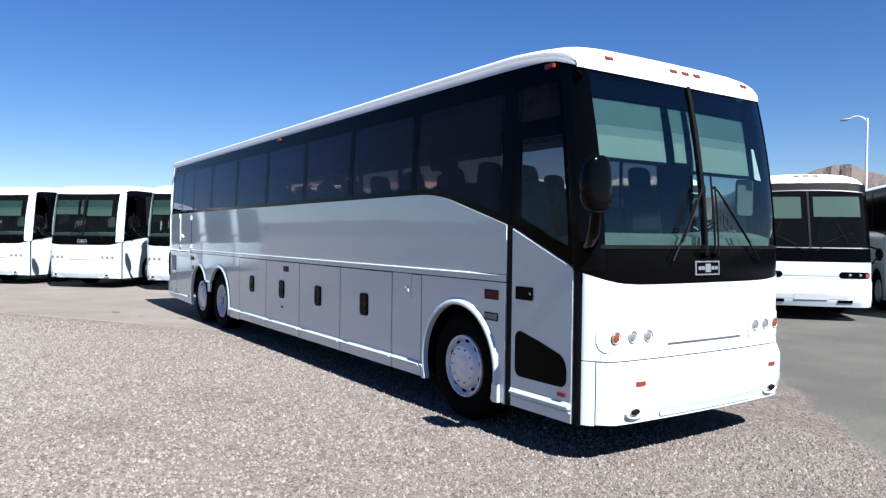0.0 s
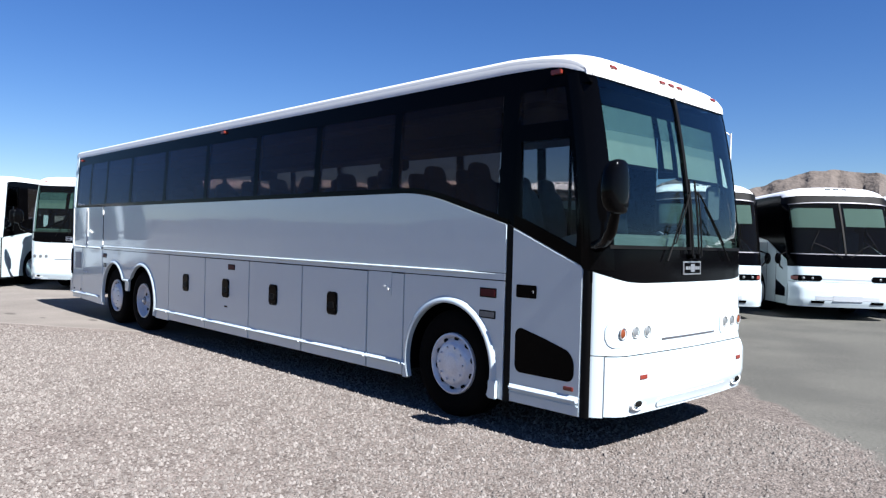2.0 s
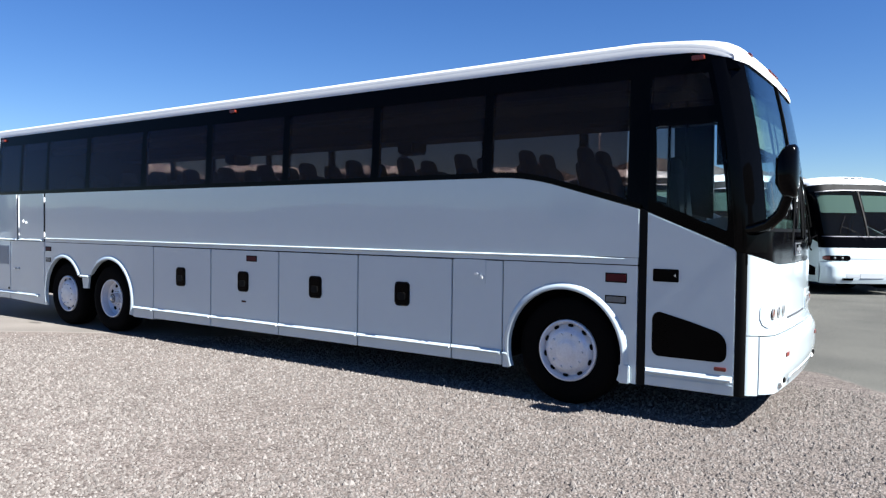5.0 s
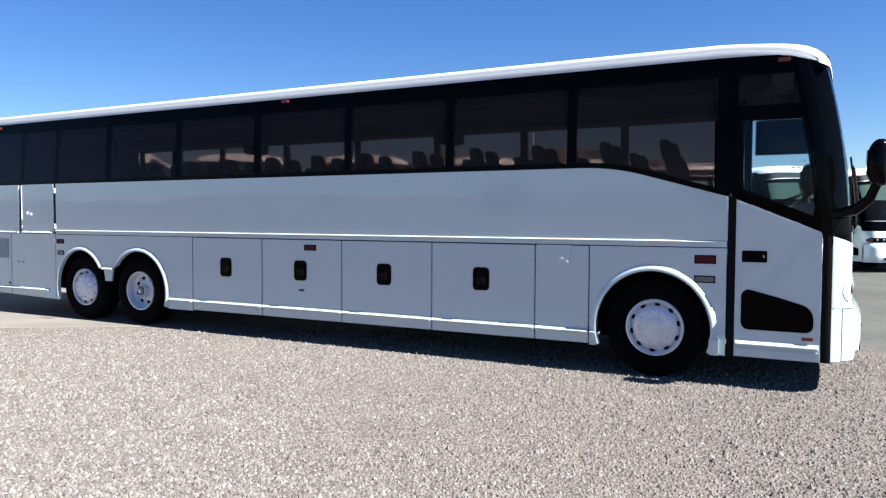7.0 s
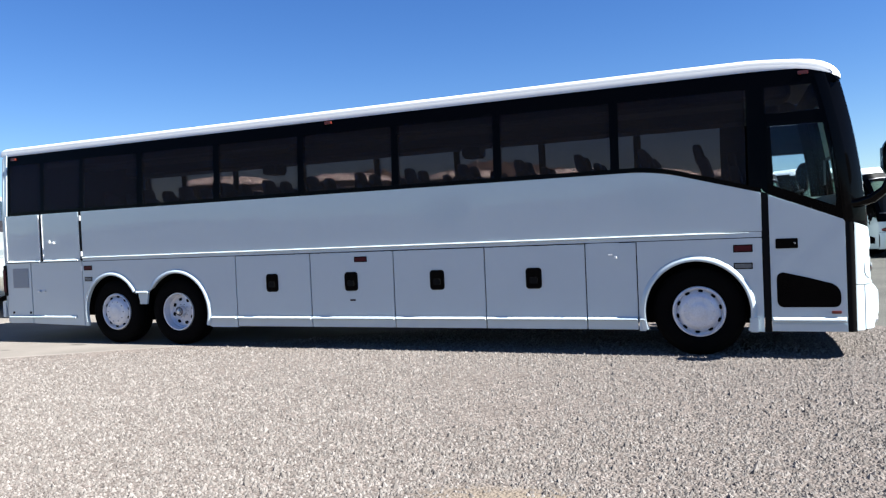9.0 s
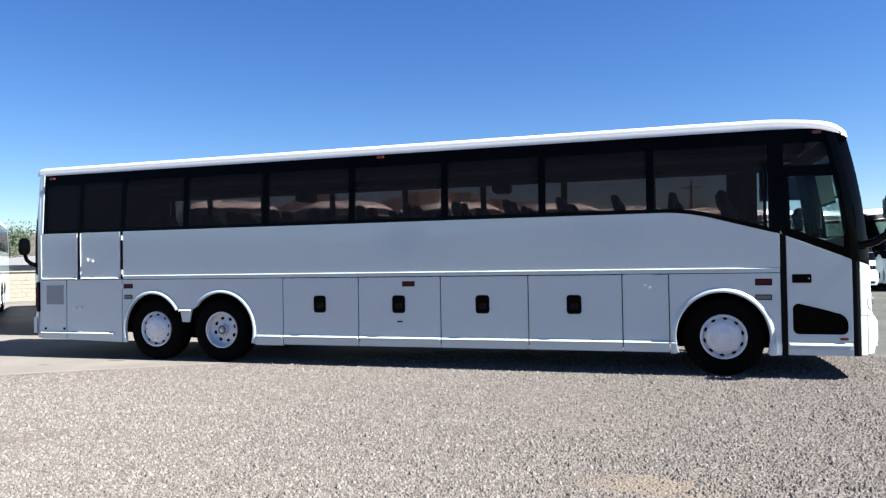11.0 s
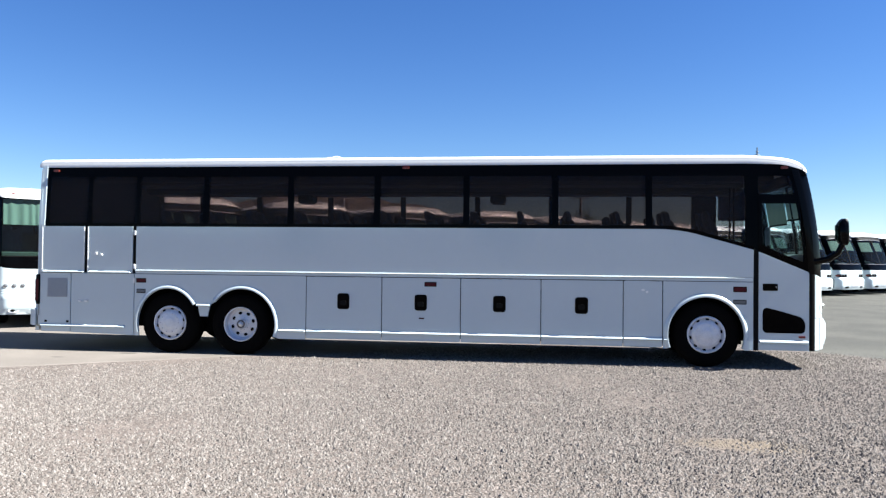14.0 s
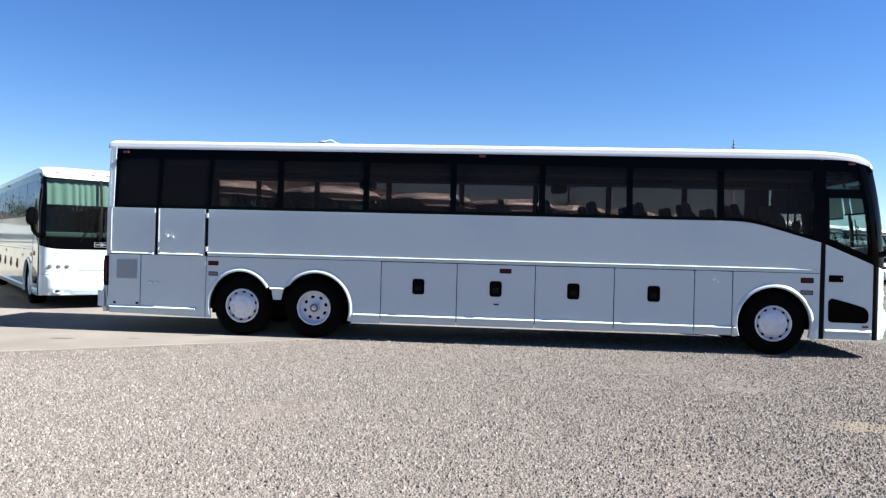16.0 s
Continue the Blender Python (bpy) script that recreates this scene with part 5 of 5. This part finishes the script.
def tree(x, y, h, spread, seed):
    """A small dusty tree: tapered trunk with limbs and a crown of many leaf clumps."""
    rnd = random.Random(seed)
    e = new("tree")
    e.location = (x, y, 0)
    tagged(e, "dusty green tree with an uneven open crown", "tree")
    bm = B()
    tube(bm, [(0.1 * math.sin(k), 0.1 * math.cos(k * 2), h * 0.6 * k / 6) for k in range(7)], [0.22 - 0.025 * k for k in range(7)], 9)
    tips = []
    for k in range(9):
        a, z0 = rnd.uniform(0, 6.28), h * rnd.uniform(0.25, 0.55)
        r, z1 = spread * rnd.uniform(0.45, 0.95), h * rnd.uniform(0.55, 0.92)
        mid = Vector((r * 0.45 * math.cos(a), r * 0.45 * math.sin(a), z0 + (z1 - z0) * 0.55))
        tip = Vector((r * math.cos(a), r * math.sin(a), z1))
        tube(bm, [(0, 0, z0), mid, tip], [0.08, 0.05, 0.02], 6)
        tips += [mid.lerp(tip, f) for f in (0.35, 0.7, 1.0)]
    part("trunk", bm, BARK, e, smooth=True)
    verts, faces = [], []
    for t in tips:
        for _ in range(150):
            p = t + Vector((rnd.gauss(0, 1), rnd.gauss(0, 1), rnd.gauss(0, 0.75))) * spread * 0.22
            q = Euler((rnd.uniform(0, 6.3), rnd.uniform(0, 6.3), rnd.uniform(0, 6.3))).to_matrix()
            s = rnd.uniform(0.06, 0.14)
            k = len(verts)
            verts += [p + q @ Vector(v) * s for v in ((-1, 0, 0), (0, -0.45, 0.1), (1, 0, 0), (0, 0.45, 0.1))]
            faces.append((k, k + 1, k + 2, k + 3))
    me = bpy.data.meshes.new("crown")
    me.from_pydata([tuple(v) for v in verts], [], faces)
    me.materials.append(LEAF)
    new("crown", me).parent = e


for x, y, h, sp, sd in ((14.8, 66.0, 7.0, 2.6, 3), (-31.9, 31.9, 3.7, 1.3, 21), (-44, 38, 5.5, 2.4, 5), (-52, 33, 6.0, 2.8, 8), (6, -62, 6.5, 3.0, 11), (-14, -58, 5.5, 2.6, 13), (30, -70, 6.0, 2.6, 17)):
    tree(x, y, h, sp, sd)


def yard_wall(x0, y0, x1, y1, h, name):
    """A block wall built of courses under a coping."""
    e = new(name)
    d = Vector((x1 - x0, y1 - y0, 0))
    L = d.length
    e.matrix_basis = pose(x0, y0, 0, 0, 0, math.degrees(math.atan2(d.y, d.x)))
    tagged(e, "low pale concrete block yard wall", "wall", kind="structure")
    block = bpy.data.meshes.new("block")
    bm = B()
    box(bm, 0.006, 0.394, -0.1, 0.1, 0.005, 0.195, 0.008, 1)
    bm.to_mesh(block)
    bm.free()
    block.materials.append(CONCRETE)
    part("mortar", box(B(), 0, L, -0.09, 0.09, 0, h), CONCRETE, e)
    for r in range(int(h / 0.2)):
        for k in range(int(L / 0.4)):
            b = new("block", block)
            b.parent = e
            b.location = (k * 0.4 + (0.2 if r % 2 else 0), 0, r * 0.2)
    part("coping", box(B(), 0, L + 0.2, -0.14, 0.14, h, h + 0.07, 0.01), CONCRETE, e)


yard_wall(-23.0, 12.0, -16.5, 18.5, 1.4, "wall_yard")


def box_trailer(x, y, turn):
    """A white cargo box with corner posts and roof rail on a low chassis."""
    e = new("box_trailer")
    e.matrix_basis = pose(x, y, 0, 0, 0, turn)
    tagged(e, "white box trailer standing behind the yard wall", "trailer")
    part("cargo_box", box(B(), -2.2, 2.2, -1.1, 1.1, 0.7, 2.28, 0.06, 3), ROOFW, e, smooth=True)
    for sx in (-2.2, 2.2):
        for sy in (-1.1, 1.1):
            part("corner_post", box(B(), sx - 0.04, sx + 0.04, sy - 0.04, sy + 0.04, 0.68, 2.2, 0.01), STEEL, e)
    part("chassis", box(B(), -2.1, 2.3, -0.5, 0.5, 0.5, 0.7), UNDER, e)
    for sx in (-0.45, 0.45):
        for sy, o in ((-0.75, -1), (0.75, 1)):
            bm = B()
            lathe(bm, [(0.02, o * 0.06), (0.2, o * 0.05), (0.34, o * 0.05), (0.36, 0.0), (0.36, -o * 0.16), (0.30, -o * 0.18)], 24, (sx, sy, 0.36))
            part("wheel", bm, TYRE, e, smooth=True)


box_trailer(-22.3, 15.0, 45)


def shed(x, y, turn):
    """A low grey shed with a shallow ribbed roof."""
    e = new("shed")
    e.matrix_basis = pose(x, y, 0, 0, 0, turn)
    tagged(e, "low grey shed with a ribbed metal roof", "shed")
    part("wall", box(B(), -4, 4, -1.5, 1.5, 0, 1.75), GRILLE, e)
    roof_ = part("roof", prism(B(), [(-4.25, 1.75), (4.25, 1.75), (4.25, 1.84), (0, 2.2), (-4.25, 1.84)], -1.8, 1.8), LAMPHEAD, e)
    for k in range(12):
        yy = -1.65 + 0.3 * k
        part("rib", prism(B(), [(-4.25, 1.842), (0, 2.202), (4.25, 1.842), (4.25, 1.872), (0, 2.232), (-4.25, 1.872)], yy, yy + 0.04), LAMPHEAD, roof_)


shed(-19.7, 19.2, 45)


# ---- loose stones of the gravel ----
def stones(count):
    rng = np.random.default_rng(7)
    m = mat("loose gravel stones", (0.405, 0.373, 0.363), 0.95, vary=0.15, scale=20, fine=200, spec=0.05)
    nt = m.node_tree
    nt.nodes["Principled BSDF"].inputs["Diffuse Roughness"].default_value = 0.3
    geo = nt.nodes.new("ShaderNodeNewGeometry")
    ramp = nt.nodes.new("ShaderNodeValToRGB")
    el = ramp.color_ramp.elements
    el[0].color, el[1].color = (0.108, 0.096, 0.087, 1), (0.216, 0.196, 0.179, 1)
    x = el.new(0.55)
    x.color = (0.150, 0.135, 0.123, 1)
    nt.links.new(geo.outputs["Random Per Island"], ramp.inputs[0])
    nt.links.new(ramp.outputs[0], nt.nodes["Principled BSDF"].inputs["Base Color"])
    px = rng.uniform(-2.0, 20.5, count * 2)
    py = rng.uniform(-13.5, 2.5, count * 2)
    keep = (px + py < 16.75 + rng.normal(0, 0.25, count * 2)) & (px - 1.55 * py > 4.1 + np.abs(rng.normal(0, 1.8, count * 2)))
    keep &= rng.random(count * 2) < np.clip((py + 13.5) / 3.5, 0, 1) * np.clip((20.5 - px) / 2.5, 0, 1) * np.clip((px + 2.0) / 1.5, 0, 1)
    bare = np.sin(0.9 * px + 0.5 * py) * np.sin(0.7 * py - 0.4 * px + 1.0) + 0.6 * np.sin(2.3 * px - 1.1 * py) * np.sin(1.7 * py + 0.8)
    bare += 1.7 * np.exp(-((px - 10.85) / 0.6) ** 2 - ((py + 5.0) / 0.28) ** 2)
    keep &= rng.random(count * 2) > np.clip(bare * 1.1 - 0.75, 0, 0.8)
    keep &= rng.random(count * 2) < 1 - 0.4 * np.clip((py + 4.5) / 2.5, 0, 1)
    px, py = px[keep][:count], py[keep][:count]
    n = len(px)
    size = rng.uniform(0.009, 0.0170, n) * (1 + 0.6 * (rng.random(n) > 0.93))
    ang = np.arange(5) * 1.2566
    base = np.stack([np.append(np.cos(ang), 0.0), np.append(np.sin(ang), 0.0), np.append(np.full(5, -0.35), 0.78)], -1)
    v = base[None] * rng.uniform(0.65, 1.35, (n, 6, 1)) * size[:, None, None]
    v[:, 5, :2] += rng.uniform(-0.45, 0.45, (n, 2)) * size[:, None]
    a = rng.uniform(0, 6.28, n)
    c, s = np.cos(a)[:, None], np.sin(a)[:, None]
    v = np.stack([v[..., 0] * c - v[..., 1] * s, v[..., 0] * s + v[..., 1] * c, v[..., 2]], -1)
    v += np.stack([px, py, size * 0.28], -1)[:, None]
    f = np.array([(k, (k + 1) % 5, 5) for k in range(5)])
    faces = (f[None] + 6 * np.arange(n)[:, None, None]).reshape(-1, 3)
    me = bpy.data.meshes.new("gravel")
    me.from_pydata(v.reshape(-1, 3).tolist(), [], faces.tolist())
    me.materials.append(m)
    tagged(new("gravel", me), "loose pale grey and tan gravel stones", "gravel", kind="stuff")


stones(220000)
